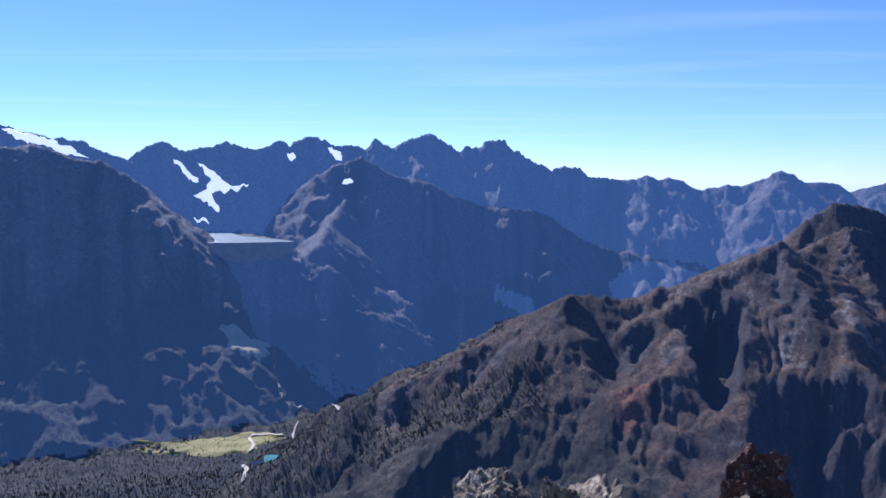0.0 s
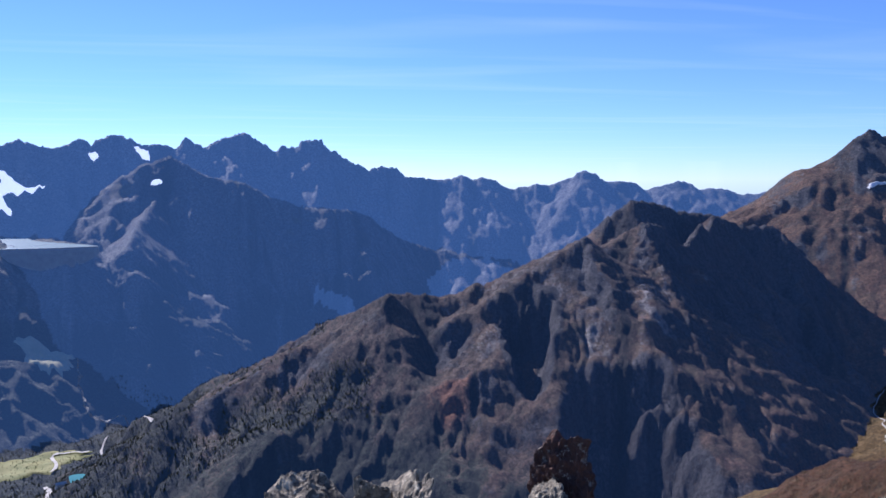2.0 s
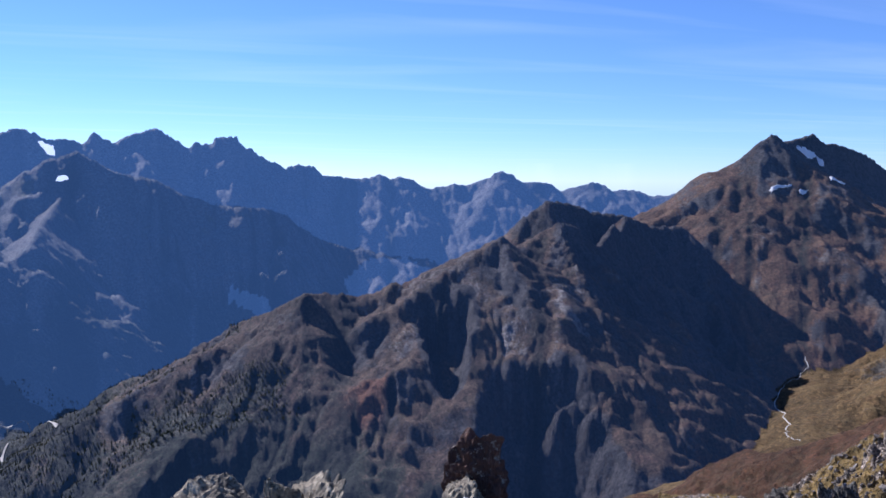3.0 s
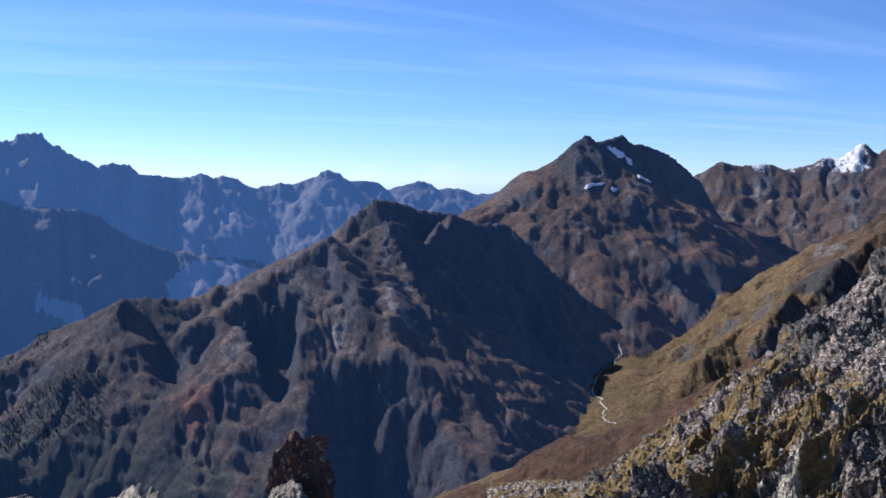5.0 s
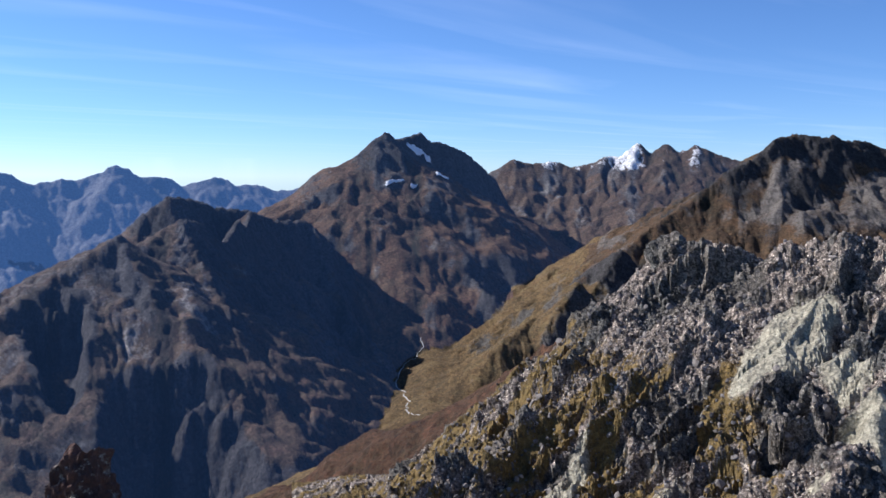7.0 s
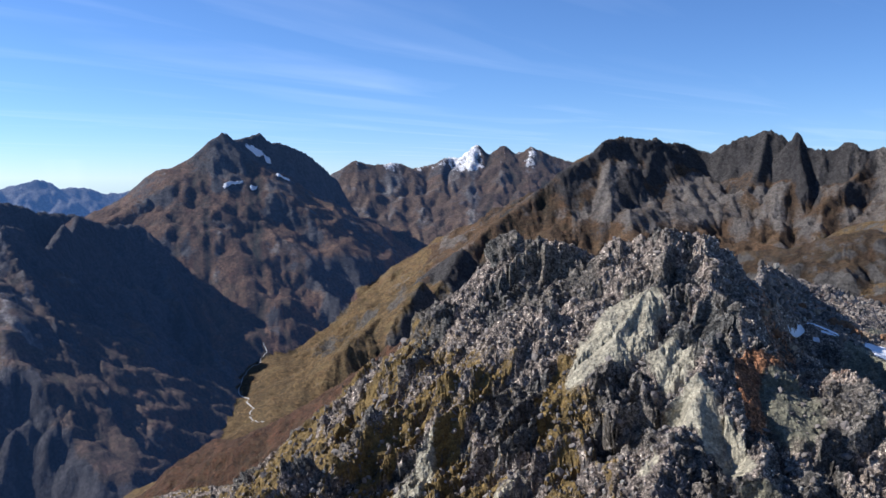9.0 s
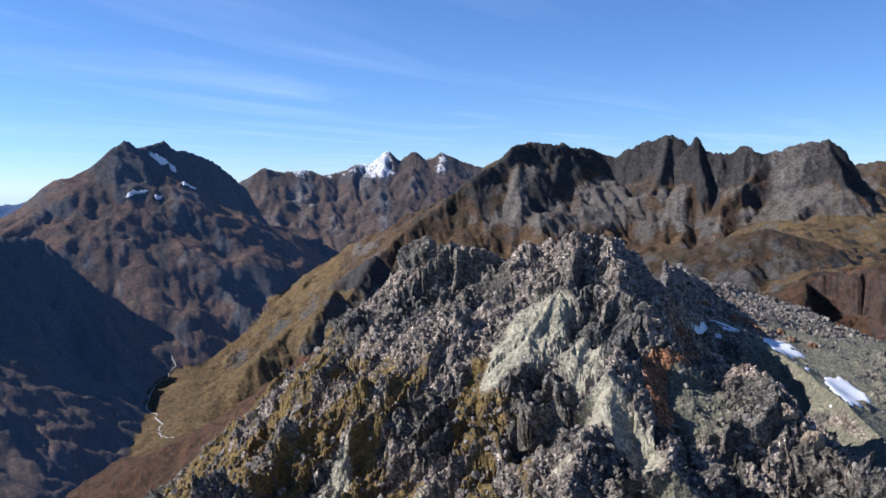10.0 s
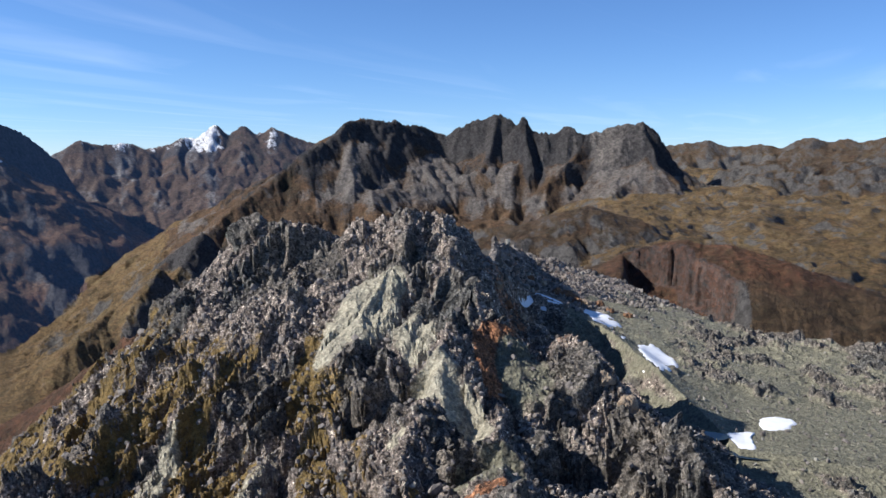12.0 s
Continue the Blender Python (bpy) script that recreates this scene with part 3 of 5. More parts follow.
# ---- noise on arrays ----
def hashed(ix, iy, seed):
    h = (ix.astype(np.int64) * 374761393 + iy.astype(np.int64) * 668265263 + seed * 1274126177) & 0xFFFFFFFF
    h = ((h ^ (h >> 13)) * 1274126177) & 0xFFFFFFFF
    return ((h ^ (h >> 16)) & 0xFFFFFF) / 16777216.0


def perlin(x, y, seed=0):
    ix, iy = np.floor(x), np.floor(y)
    fx, fy = (x - ix), (y - iy)
    u, v = fx * fx * fx * (fx * (fx * 6 - 15) + 10), fy * fy * fy * (fy * (fy * 6 - 15) + 10)

    def corner(dx, dy):
        a = hashed(ix + dx, iy + dy, seed) * 2 * np.pi
        return np.cos(a) * (fx - dx) + np.sin(a) * (fy - dy)
    a = corner(0, 0) * (1 - u) + corner(1, 0) * u
    b = corner(0, 1) * (1 - u) + corner(1, 1) * u
    return (a * (1 - v) + b * v) * 1.5


def fbm(x, y, octaves=5, seed=0, gain=0.5):
    total, amp = 0.0, 1.0
    for i in range(octaves):
        total = total + amp * perlin(x, y, seed + i)
        x, y, amp = x * 2.03 + 17.3, y * 2.03 - 9.1, amp * gain
    return total


def ridged(x, y, octaves=5, seed=0, gain=0.5):
    total, amp = 0.0, 1.0
    for i in range(octaves):
        total = total + amp * (1 - 2 * np.abs(perlin(x, y, seed + i)))
        x, y, amp = x * 2.03 + 11.7, y * 2.03 + 5.3, amp * gain
    return total


def blocks(x, y, seed=0, tilt=0.8):
    """Broken rock: cells, each at its own height and lean (about -1 to 1), and how near its border a place is."""
    ix, iy = np.floor(x), np.floor(y)
    best, second, value = np.full(x.shape, 9.0), np.full(x.shape, 9.0), np.zeros(x.shape)
    for dx in (-1, 0, 1):
        for dy in (-1, 0, 1):
            cx, cy = ix + dx, iy + dy
            px, py = cx + hashed(cx, cy, seed), cy + hashed(cx, cy, seed + 1)
            d = (x - px) ** 2 + (y - py) ** 2
            v = hashed(cx, cy, seed + 2) * 2 - 1
            a = hashed(cx, cy, seed + 3) * 2 * np.pi
            v = v + tilt * (np.cos(a) * (x - px) + np.sin(a) * (y - py))
            near = d < best
            second = np.where(near, best, np.minimum(second, d))
            value = np.where(near, v, value)
            best = np.where(near, d, best)
    return value, np.sqrt(second) - np.sqrt(best)


def smooth(a, b, x):
    t = np.clip((x - a) / (b - a), 0, 1)
    return t * t * (3 - 2 * t)


def polar(bearing, r):
    b = np.radians(bearing)
    return r * np.sin(b), r * np.cos(b)


def spread(a, n):
    """The mean over a square of 2n + 1 places."""
    for axis in (0, 1):
        c = np.cumsum(np.concatenate([np.repeat(np.take(a, [0], axis), n + 1, axis), a, np.repeat(np.take(a, [-1], axis), n, axis)], axis), axis)
        w = 2 * n + 1
        a = (np.take(c, range(w, c.shape[axis]), axis) - np.take(c, range(0, c.shape[axis] - w), axis)) / w
    return a


class Ridge:
    """A crest line and the way its sides fall: steep near the crest over `brow` metres, then at the lower slope.
    left: how much faster the left-hand side falls, seen along the line; ends: the same past its ends."""

    def __init__(self, owner, line, steep, slope, brow, flat=None, gully=0.09, jag=3.0, left=1.0, ends=1.0):
        self.owner, self.flat, self.steep, self.slope, self.brow = owner, flat, steep, slope, brow
        self.gully, self.jag, self.left, self.ends = gully, jag, left, ends
        line = np.array(line, dtype=float)
        if flat is None:
            self.flat = 0.0022 * line[:, 1].mean() if line[0, 1] > 1000 else 0.0   # far crests are a little blunt
        x, y = polar(line[:, 0], line[:, 1])
        self.points = np.stack([x, y, line[:, 2]], 1)

    def drop(self, d):
        d = np.maximum(d - self.flat, 0)
        return self.slope * d + (self.steep - self.slope) * self.brow * (1 - np.exp(-d / self.brow))

    def heights(self, x, y, lowest):
        """Heights where the ridge may stand above `lowest`, how far off its crest is, and which places those are."""
        p = self.points
        reach = (p[:, 2].max() - lowest) / self.slope + self.flat
        near = (x > p[:, 0].min() - reach) & (x < p[:, 0].max() + reach) & (y > p[:, 1].min() - reach) & (y < p[:, 1].max() + reach)
        x, y = x[near], y[near]
        best, dist = np.full(x.shape, -1e9), np.zeros(x.shape)
        for k in range(len(p) - 1):
            a, b = p[k], p[k + 1]
            ax, ay = b[0] - a[0], b[1] - a[1]
            long2 = ax * ax + ay * ay + 1e-9
            t0 = ((x - a[0]) * ax + (y - a[1]) * ay) / long2
            t = np.clip(t0, 0, 1)
            d = np.hypot(x - a[0] - t * ax, y - a[1] - t * ay)
            fall = self.drop(d)
            if self.left != 1:
                fall = fall * np.where(ax * (y - a[1]) - ay * (x - a[0]) > 0, self.left, 1.0)
            if self.ends != 1 and k == len(p) - 2:
                fall = fall * np.where(t0 > 1, self.ends, 1.0)
            z = a[2] + t * (b[2] - a[2]) - fall
            up = z > best
            best, dist = np.where(up, z, best), np.where(up, d, dist)
        return near, best, dist


def raise_ridges(ridges, x, y, z, lowest):
    """The land with the ridges on it: height, owner, distance from the crest, gully depth and jaggedness."""
    owner = np.zeros(z.shape, dtype=np.int32)
    dist, gully, jag = np.full(z.shape, 300.0), np.full(z.shape, 0.03), np.zeros(z.shape)
    for ridge in ridges:
        near, h, d = ridge.heights(x, y, lowest)
        up = h > z[near]
        for field, value in ((z, h), (owner, ridge.owner), (dist, d), (gully, ridge.gully), (jag, ridge.jag)):
            field[near] = np.where(up, value, field[near])
    return z, owner, dist, gully, jag


def drainage(x, y, z, hops):
    """The ground that drains through each place, in square metres, each place draining to its steepest neighbour."""
    rows, cols = z.shape
    best, to = np.zeros(z.shape), np.arange(rows * cols).reshape(rows, cols)
    here = to.copy()
    for dr in (-1, 0, 1):
        for dc in (-1, 0, 1):
            if dr == dc == 0:
                continue
            a = (slice(max(0, -dr), rows - max(0, dr)), slice(max(0, -dc), cols - max(0, dc)))
            b = (slice(max(0, dr), rows - max(0, -dr)), slice(max(0, dc), cols - max(0, -dc)))
            fall = (z[a] - z[b]) / np.hypot(x[a] - x[b], y[a] - y[b])
            more = fall > best[a]
            best[a] = np.where(more, fall, best[a])
            to[a] = np.where(more, here[b], to[a])
    area = np.abs(np.gradient(x, axis=0) * np.gradient(y, axis=1) - np.gradient(x, axis=1) * np.gradient(y, axis=0)).ravel()
    to = to.ravel()
    to_live = np.where(to == np.arange(to.size), to.size, to)
    moved, total = area.copy(), area.copy()
    for _ in range(hops):
        moved = np.bincount(to_live, moved, to.size + 1)[:-1]
        total += moved
    return total.reshape(z.shape)


def eroded(x, y, z, keep, depth, rounds=3, hops=110, seed=0, least=250.0):
    """Gullies cut along the drainage; keep is 0 where the land stays as it is. Also gives how deep each place lies in a gully."""
    rng = np.random.default_rng(seed)
    cut = np.zeros(z.shape)
    for k in range(rounds):
        flow = drainage(x, y, spread(z, 1) + depth * 0.04 * rng.normal(size=z.shape), hops)
        c = np.clip(np.log10(flow / least) / 2.6, 0, 1) ** 1.2
        z = z - keep * depth * c / rounds * 1.6
        cut = cut + c / rounds
        near = z.copy()
        near[1:-1, 1:-1] = (z[:-2, 1:-1] + z[2:, 1:-1] + z[1:-1, :-2] + z[1:-1, 2:]) / 4
        z = z + keep * 0.5 * (near - z)
    return z, cut


FAR, DAM, WEST, MID, DUAN, SNOWY, DARK, EAST, KNOLLS, HILL, SPUR, GRASS = range(1, 13)
RIDGES = [
    Ridge(FAR, GRANITE_WEST, 1.5, 0.75, 90, jag=11, gully=0.11),
    Ridge(FAR, GRANITE_EAST, 1.5, 0.75, 90, jag=11, gully=0.11),
    Ridge(FAR, FAR_RIDGE, 1.0, 0.7, 90, jag=5, gully=0.09),
    Ridge(FAR, FAR_END, 0.9, 0.6, 90, jag=3),
    Ridge(DAM, DAM_MOUNTAIN, 1.0, 0.82, 80, jag=4, gully=0.13),
    Ridge(DAM, DAM_SPUR, 1.1, 0.8, 60, jag=5, gully=0.1),
    Ridge(DAM, FLANK_A, 0.6, 0.5, 60, left=2.0),
    Ridge(DAM, FLANK_B, 0.6, 0.5, 60, left=2.0),
    Ridge(DAM, SHELF, 0.9, 0.75, 60, flat=125, gully=0.1, jag=0),
    Ridge(WEST, WEST_MOUNTAIN, 1.0, 0.8, 90, jag=4, gully=0.13),
    Ridge(WEST, WEST_SPUR_A, 0.5, 0.45, 80, left=1.7),
    Ridge(WEST, WEST_SPUR_B, 0.65, 0.55, 80, left=1.7),
    Ridge(WEST, WEST_SPUR_C, 0.65, 0.55, 80, left=1.7),
    Ridge(MID, MID_CREST_LOW, 0.6, 0.57, 60, left=1.5, gully=0.05, jag=4),
    Ridge(MID, MID_CREST_HIGH, 0.64, 0.57, 60, gully=0.06, jag=4),
    Ridge(MID, MID_CREST_TOP, 1.5, 0.62, 120, gully=0.1, jag=6),
    Ridge(MID, MID_BACK, 1.3, 0.62, 120, gully=0.1, jag=5),
    Ridge(MID, MID_RIB_A, 0.55, 0.5, 50, left=2.0, gully=0.05),
    Ridge(MID, MID_RIB_B, 0.75, 0.6, 60, left=1.9, gully=0.06),
    Ridge(MID, MID_RIB_C, 0.65, 0.55, 60, left=2.4, gully=0.06),
    Ridge(MID, MID_RIB_D, 0.6, 0.5, 50, left=1.3, gully=0.06),
    Ridge(MID, MID_RIB_E, 0.55, 0.5, 50, left=1.5, gully=0.06),
    Ridge(MID, MID_RIB_F, 0.6, 0.5, 40, left=1.7, gully=0.06),
    Ridge(MID, MID_RIB_G, 0.65, 0.5, 60, left=2.0, gully=0.08, jag=6),
    Ridge(MID, MID_RIB_H, 0.65, 0.5, 60, left=2.0, gully=0.08, jag=6),
    Ridge(MID, MID_RIB_I, 0.65, 0.5, 60, left=1.8, gully=0.08, jag=6),
    Ridge(MID, MID_RIB_J, 0.9, 0.6, 60, left=1.7, gully=0.08, jag=5),
    Ridge(DUAN, DUAN_LEFT, 0.7, 0.45, 110, ends=2.4, gully=0.07),
    Ridge(DUAN, DUAN_LEFT_TOP, 1.1, 0.6, 60, gully=0.07),
    Ridge(DUAN, DUAN_TOP, 1.5, 1.0, 60, gully=0.07),
    Ridge(DUAN, DUAN_RIGHT, 1.9, 1.45, 150, gully=0.03),
    Ridge(DUAN, DUAN_RIB_A, 0.6, 0.5, 80, left=3.0, gully=0.04),
    Ridge(DUAN, DUAN_RIB_B, 0.55, 0.5, 70, left=1.25, gully=0.07),
    Ridge(DUAN, DUAN_RIB_C, 0.55, 0.5, 60, left=1.4, gully=0.07),
    Ridge(SNOWY, SNOW_RANGE, 0.9, 0.42, 120, gully=0.1),
    Ridge(SNOWY, SNOW_SPUR_A, 0.6, 0.42, 80, left=2.2),
    Ridge(SNOWY, SNOW_SPUR_B, 0.6, 0.42, 80, left=2.2),
    Ridge(DARK, DARK_LOW, 0.8, 0.55, 90, gully=0.1, jag=4),
    Ridge(DARK, DARK_RIB_A, 0.8, 0.6, 40, left=1.6, gully=0.07),
    Ridge(DARK, DARK_RIB_B, 0.8, 0.6, 40, left=1.6, gully=0.07),
    Ridge(DARK, DARK_RIB_C, 0.8, 0.6, 40, left=1.6, gully=0.07),
    Ridge(DARK, DARK_MOUNTAIN, 1.6, 0.5, 70, gully=0.1, jag=4),
    Ridge(DARK, SPIKE_CREST, 2.4, 0.38, 80, gully=0.1, jag=7),
    Ridge(DARK, DARK_RIB_D, 0.8, 0.52, 50, left=2.0, gully=0.08),
    Ridge(DARK, DARK_RIB_E, 0.75, 0.5, 50, left=2.2, gully=0.08),
    Ridge(DARK, DARK_RIB_F, 0.7, 0.5, 50, left=2.5, gully=0.08),
    Ridge(DARK, LUMP_RIB, 0.8, 0.5, 60, left=2.6, gully=0.08),
    Ridge(DARK, SPIKE_RIB_A, 1.6, 0.8, 50, left=1.4, gully=0.1),
    Ridge(DARK, SPIKE_RIB_B, 1.6, 0.8, 50, left=1.6, gully=0.1),
    Ridge(DARK, SPIKE_RIB_C, 1.0, 0.5, 50, left=1.5, gully=0.08),
    Ridge(EAST, EAST_SKYLINE, 0.6, 0.35, 80, gully=0.12, jag=3),
    Ridge(EAST, BROWN_UPLAND, 0.45, 0.3, 80, gully=0.16, jag=3),
    Ridge(KNOLLS, KNOLL, 0.25, 0.6, 120, gully=0.16, jag=3),
    Ridge(HILL, BROWN_HILL, 0.3, 0.62, 130, gully=0.08, jag=2),
    Ridge(SPUR, HEATH_SPUR, 0.9, 0.65, 40, ends=2.5, gully=0.08, jag=2),
    Ridge(GRASS, GRASS_HILL, 0.55, 0.5, 50, gully=0.06, jag=1)]


def valley_floor(b, r):
    z = np.interp(b, [-60, 5, 20, 33, 41, 50, 62, 80, 125, 150, 300], [-750, -750, -690, -560, -465, -440, -400, -150, -150, -350, -750])
    z = z + np.where(b > 62, smooth(62, 85, b) * np.maximum(r - 1000, 0) * 0.032, 0)
    own = -0.48 * r
    rim = np.interp(b, [80, 88, 95, 110], [330, 325, 300, 280])
    shelf = np.where(r < rim, np.maximum(-0.48 * r, -58.5), -58.5 - 0.4 * (r - rim))
    own = np.where(b > 74, own + (shelf - own) * smooth(74, 82, b), own)
    return np.maximum(z, own)


CARVE = np.array([1, 0.5, 0.4, 0.3, 0.9, 0.2, 0.35, 0.4, 1, 1, 1, 1, 1])   # how deeply each owner's flanks are gullied


def landscape(b, r):
    """Height and owner at each place of a grid of bearings and distances, and how deep it lies in a gully."""
    x, y = polar(b, r)
    z = valley_floor(b, r) + 7 * fbm(x / 120, y / 120, 5, 77, 0.55) + 12 * fbm(x / 420, y / 420, 3, 78) * smooth(70, 90, b)
    upland = smooth(72, 84, b) * smooth(500, 900, r)
    xs, ys = x + 90 * fbm(x / 300, y / 300, 3, 86), y + 90 * fbm(x / 300, y / 300, 3, 87)
    z = z + upland * (15 * ridged(xs / 420, ys / 260, 5, 79, 0.55) - 12)
    # benches of rock
    step = z / 13 + 1.2 * fbm(x / 160, y / 160, 4, 88)
    tread = step - np.floor(step)
    z = z + upland * 9 * (smooth(0.5, 0.72, tread) - tread)
    first = raise_ridges(RIDGES, x, y, z.copy(), -760.0)[2]
    # crests stay, the flanks wander
    bend = np.minimum(spread(first, 3), 160) * 0.22
    xw, yw = x + bend * fbm(x / 190, y / 190, 3, 31), y + bend * fbm(x / 190, y / 190, 3, 35)
    z, owner, dist, gully, jag = raise_ridges(RIDGES, xw, yw, z, -760.0)
    amp = spread(gully * np.minimum(dist, 220), 2)
    z = z + amp * (0.75 * ridged(x / 150, y / 150, 5, 9, 0.5) - 0.45)
    z = z + jag * (ridged(x / 34, y / 34, 3, 21, 0.6) - 0.5) * np.exp(-dist / 60)
    # the cliff on the near side of the heath hill
    edge = np.array(HILL_EDGE, dtype=float)
    before = np.interp(b, edge[:, 0], edge[:, 1]) - r + 7 * fbm(x / 18, y / 18, 4, 83, 0.6) + 12 * ridged(x / 45, y / 45, 3, 82) - 9
    z = z - (owner == HILL) * 38 * smooth(81.3, 82.2, b) * smooth(89.4, 88.2, b) * smooth(0, 7, before) * smooth(150, 40, before)
    # slanting ledges across the heath mountain
    step = (z + 0.22 * x) / 24 + 1.3 * fbm(x / 210, y / 210, 4, 90)
    tread = step - np.floor(step)
    z = z + (owner == MID) * 10 * smooth(20, 70, dist) * (smooth(0.35, 0.75, tread) - tread)
    # the foot of the heath mountain breaks off in dark cliffs
    foot = np.interp(b, [20, 23, 26, 30], [1690, 1715, 1690, 1610]) + 55 * fbm(x / 130, y / 130, 4, 84, 0.55) - r
    z = z - (owner == MID) * smooth(19.5, 22, b) * smooth(30.5, 27, b) * 0.75 * np.clip(foot, 0, 190)
    # and there is a dark hollow, narrowing downwards, in its face
    brink = 1925 + 30 * fbm(x / 70, y / 70, 4, 85, 0.55) - r
    side = smooth(2.6, 1.7, np.abs(b - 17.6 - 0.002 * brink) + 0.006 * np.maximum(brink, 0) + 0.4 * fbm(x / 60, y / 60, 3, 89))
    z = z - (owner == MID) * 85 * side * smooth(0, 70, brink) * smooth(380, 170, brink)
    # running water
    keep = smooth(20, 75, dist) * smooth(0, 60, np.abs(z + 246)) * np.where(owner == 0, smooth(0.1, 0.4, steepness(x, y, z)), 1)
    z, cut = eroded(x, y, z, spread(keep * CARVE[owner], 1), np.clip(r * 0.008, 5, 30), seed=3)
    # weathering: sharp small relief, coarser on the far ranges
    rough = np.where((owner == 0) | (owner == GRASS), 0.25, np.where(owner == MID, 0.9, 1.0))
    far_off = smooth(2300, 3600, r)
    z = z + rough * (1 - far_off) * 2.2 * (ridged(x / 48, y / 48, 4, 401, 0.55) - 0.9)
    z = z + rough * far_off * 5.0 * (ridged(x / 110, y / 110, 4, 411, 0.55) - 0.9) * smooth(0, 60, np.abs(z + 246))
    sheer = smooth(0.8, 1.5, steepness(x, y, z)) * smooth(4, 25, dist) * np.where(owner == DUAN, 0.35, 1.0) * (owner > 0)
    z = z + sheer * r * 0.0022 * (ridged(x / (9 + 0.007 * r), y / (9 + 0.007 * r), 4, 431, 0.6) - 0.7)
    return z, owner, cut


def grid_mesh(name, x, y, z, keep, weights):
    """A mesh from the kept cells of a grid, with the weights as vertex attributes."""
    rows, cols = z.shape
    index = np.arange(rows * cols).reshape(rows, cols)
    quads = np.stack([index[:-1, :-1], index[:-1, 1:], index[1:, 1:], index[1:, :-1]], -1)[keep]
    used, quads = np.unique(quads, return_inverse=True)
    quads = quads.reshape(-1, 4)
    mesh = bpy.data.meshes.new(name)
    mesh.vertices.add(len(used))
    mesh.vertices.foreach_set("co", np.stack([x.ravel()[used], y.ravel()[used], z.ravel()[used]], 1).astype(np.float32).ravel())
    mesh.loops.add(quads.size)
    mesh.loops.foreach_set("vertex_index", quads[:, ::-1].astype(np.int32).ravel())
    mesh.polygons.add(len(quads))
    mesh.polygons.foreach_set("loop_start", np.arange(0, quads.size, 4, dtype=np.int32))
    mesh.polygons.foreach_set("use_smooth", np.ones(len(quads), dtype=bool))
    for key, value in weights.items():
        at = mesh.attributes.new(key, "FLOAT", "POINT")
        at.data.foreach_set("value", value.ravel()[used].astype(np.float32))
    mesh.update()
    mesh.validate()
    return mesh


def steepness(x, y, z):
    """Rise over run at each place of a grid."""
    ur, uc = np.gradient(z)
    xr, xc = np.gradient(x)
    yr, yc = np.gradient(y)
    det = xr * yc - xc * yr
    det = np.where(np.abs(det) < 1e-9, 1e-9, det)
    gx, gy = (ur * yc - uc * yr) / det, (uc * xr - ur * xc) / det
    return np.hypot(gx, gy)


def grid(b0, b1, step, r0, r1, ratio, finer=()):
    bearings = np.arange(b0, b1 + step / 2, step)
    reach = [r0]
    while reach[-1] < r1:
        fine = any(a < reach[-1] < b for a, b in finer)
        reach.append(reach[-1] * (1 + (ratio - 1) * (0.5 if fine else 1)))
    return np.meshgrid(bearings, np.minimum(reach, r1))


class Lookup:
    """Height of the land at a bearing and distance, between the places of a grid."""

    def __init__(self, b, r, z):
        self.b, self.r, self.z = b[0], np.log(r[:, 0]), z

    def __call__(self, bearing, distance):
        i = np.clip(np.interp(bearing, self.b, np.arange(len(self.b))), 0, len(self.b) - 1.001)
        j = np.clip(np.interp(np.log(distance), self.r, np.arange(len(self.r))), 0, len(self.r) - 1.001)
        i0, j0 = i.astype(int), j.astype(int)
        u, v = i - i0, j - j0
        z = self.z
        return (z[j0, i0] * (1 - u) + z[j0, i0 + 1] * u) * (1 - v) + (z[j0 + 1, i0] * (1 - u) + z[j0 + 1, i0 + 1] * u) * v


# ---- the far land ----
FB, FR = grid(-36, 108, 0.118, 400, 4890, 1.0044, ((800, 960), (2040, 2260), (2780, 3060), (3200, 3480), (4620, 4800)))
FZ, OWNER, CUT = landscape(FB, FR)
FX, FY = polar(FB, FR)
steep = steepness(FX, FY, FZ)


def runnels(b, r, z, step, ratio, pace, steps, seed, blur=3):
    """Streaks that run down the slope, about -2 to 2: a noise drawn out along the fall line."""
    soft = spread(z, blur)
    x, y = polar(b, r)
    ur, uc = np.gradient(soft)
    xr, xc = np.gradient(x)
    yr, yc = np.gradient(y)
    det = xr * yc - xc * yr
    gx, gy = (ur * yc - uc * yr) / det, (uc * xr - ur * xc) / det
    size = np.hypot(gx, gy) + 1e-6
    sb, cb = np.sin(np.radians(b)), np.cos(np.radians(b))
    out = -(gx * sb + gy * cb) / size * pace
    round_ = -(gx * cb - gy * sb) / size * pace
    d_row, d_col = out / math.log(ratio), np.degrees(round_) / step
    grain = np.random.default_rng(seed).normal(size=z.shape) * 0.55 + 1.3 * fbm(x / (r * 0.013), y / (r * 0.013), 2, seed)
    rows, cols = np.indices(z.shape).astype(np.float32)
    total = grain.copy()
    for sign in (1, -1):
        pr, pc = rows.copy(), cols.copy()
        for _ in range(steps):
            ir, ic = np.clip(pr, 0, z.shape[0] - 1).astype(int), np.clip(pc, 0, z.shape[1] - 1).astype(int)
            pr, pc = pr + sign * d_row[ir, ic], pc + sign * d_col[ir, ic]
            total += grain[ir, ic]
    return total / total.std()


broad = spread(steep, 4)
streaks = runnels(FB, FR, FZ, 0.118, 1.0044, 0.004, 9, 5)
ROUGH = np.array([0.15, 0.4, 0.5, 0.35, 0.6, 0.6, 0.8, 1, 0.9, 0.9, 0.6, 0.7, 0.25])
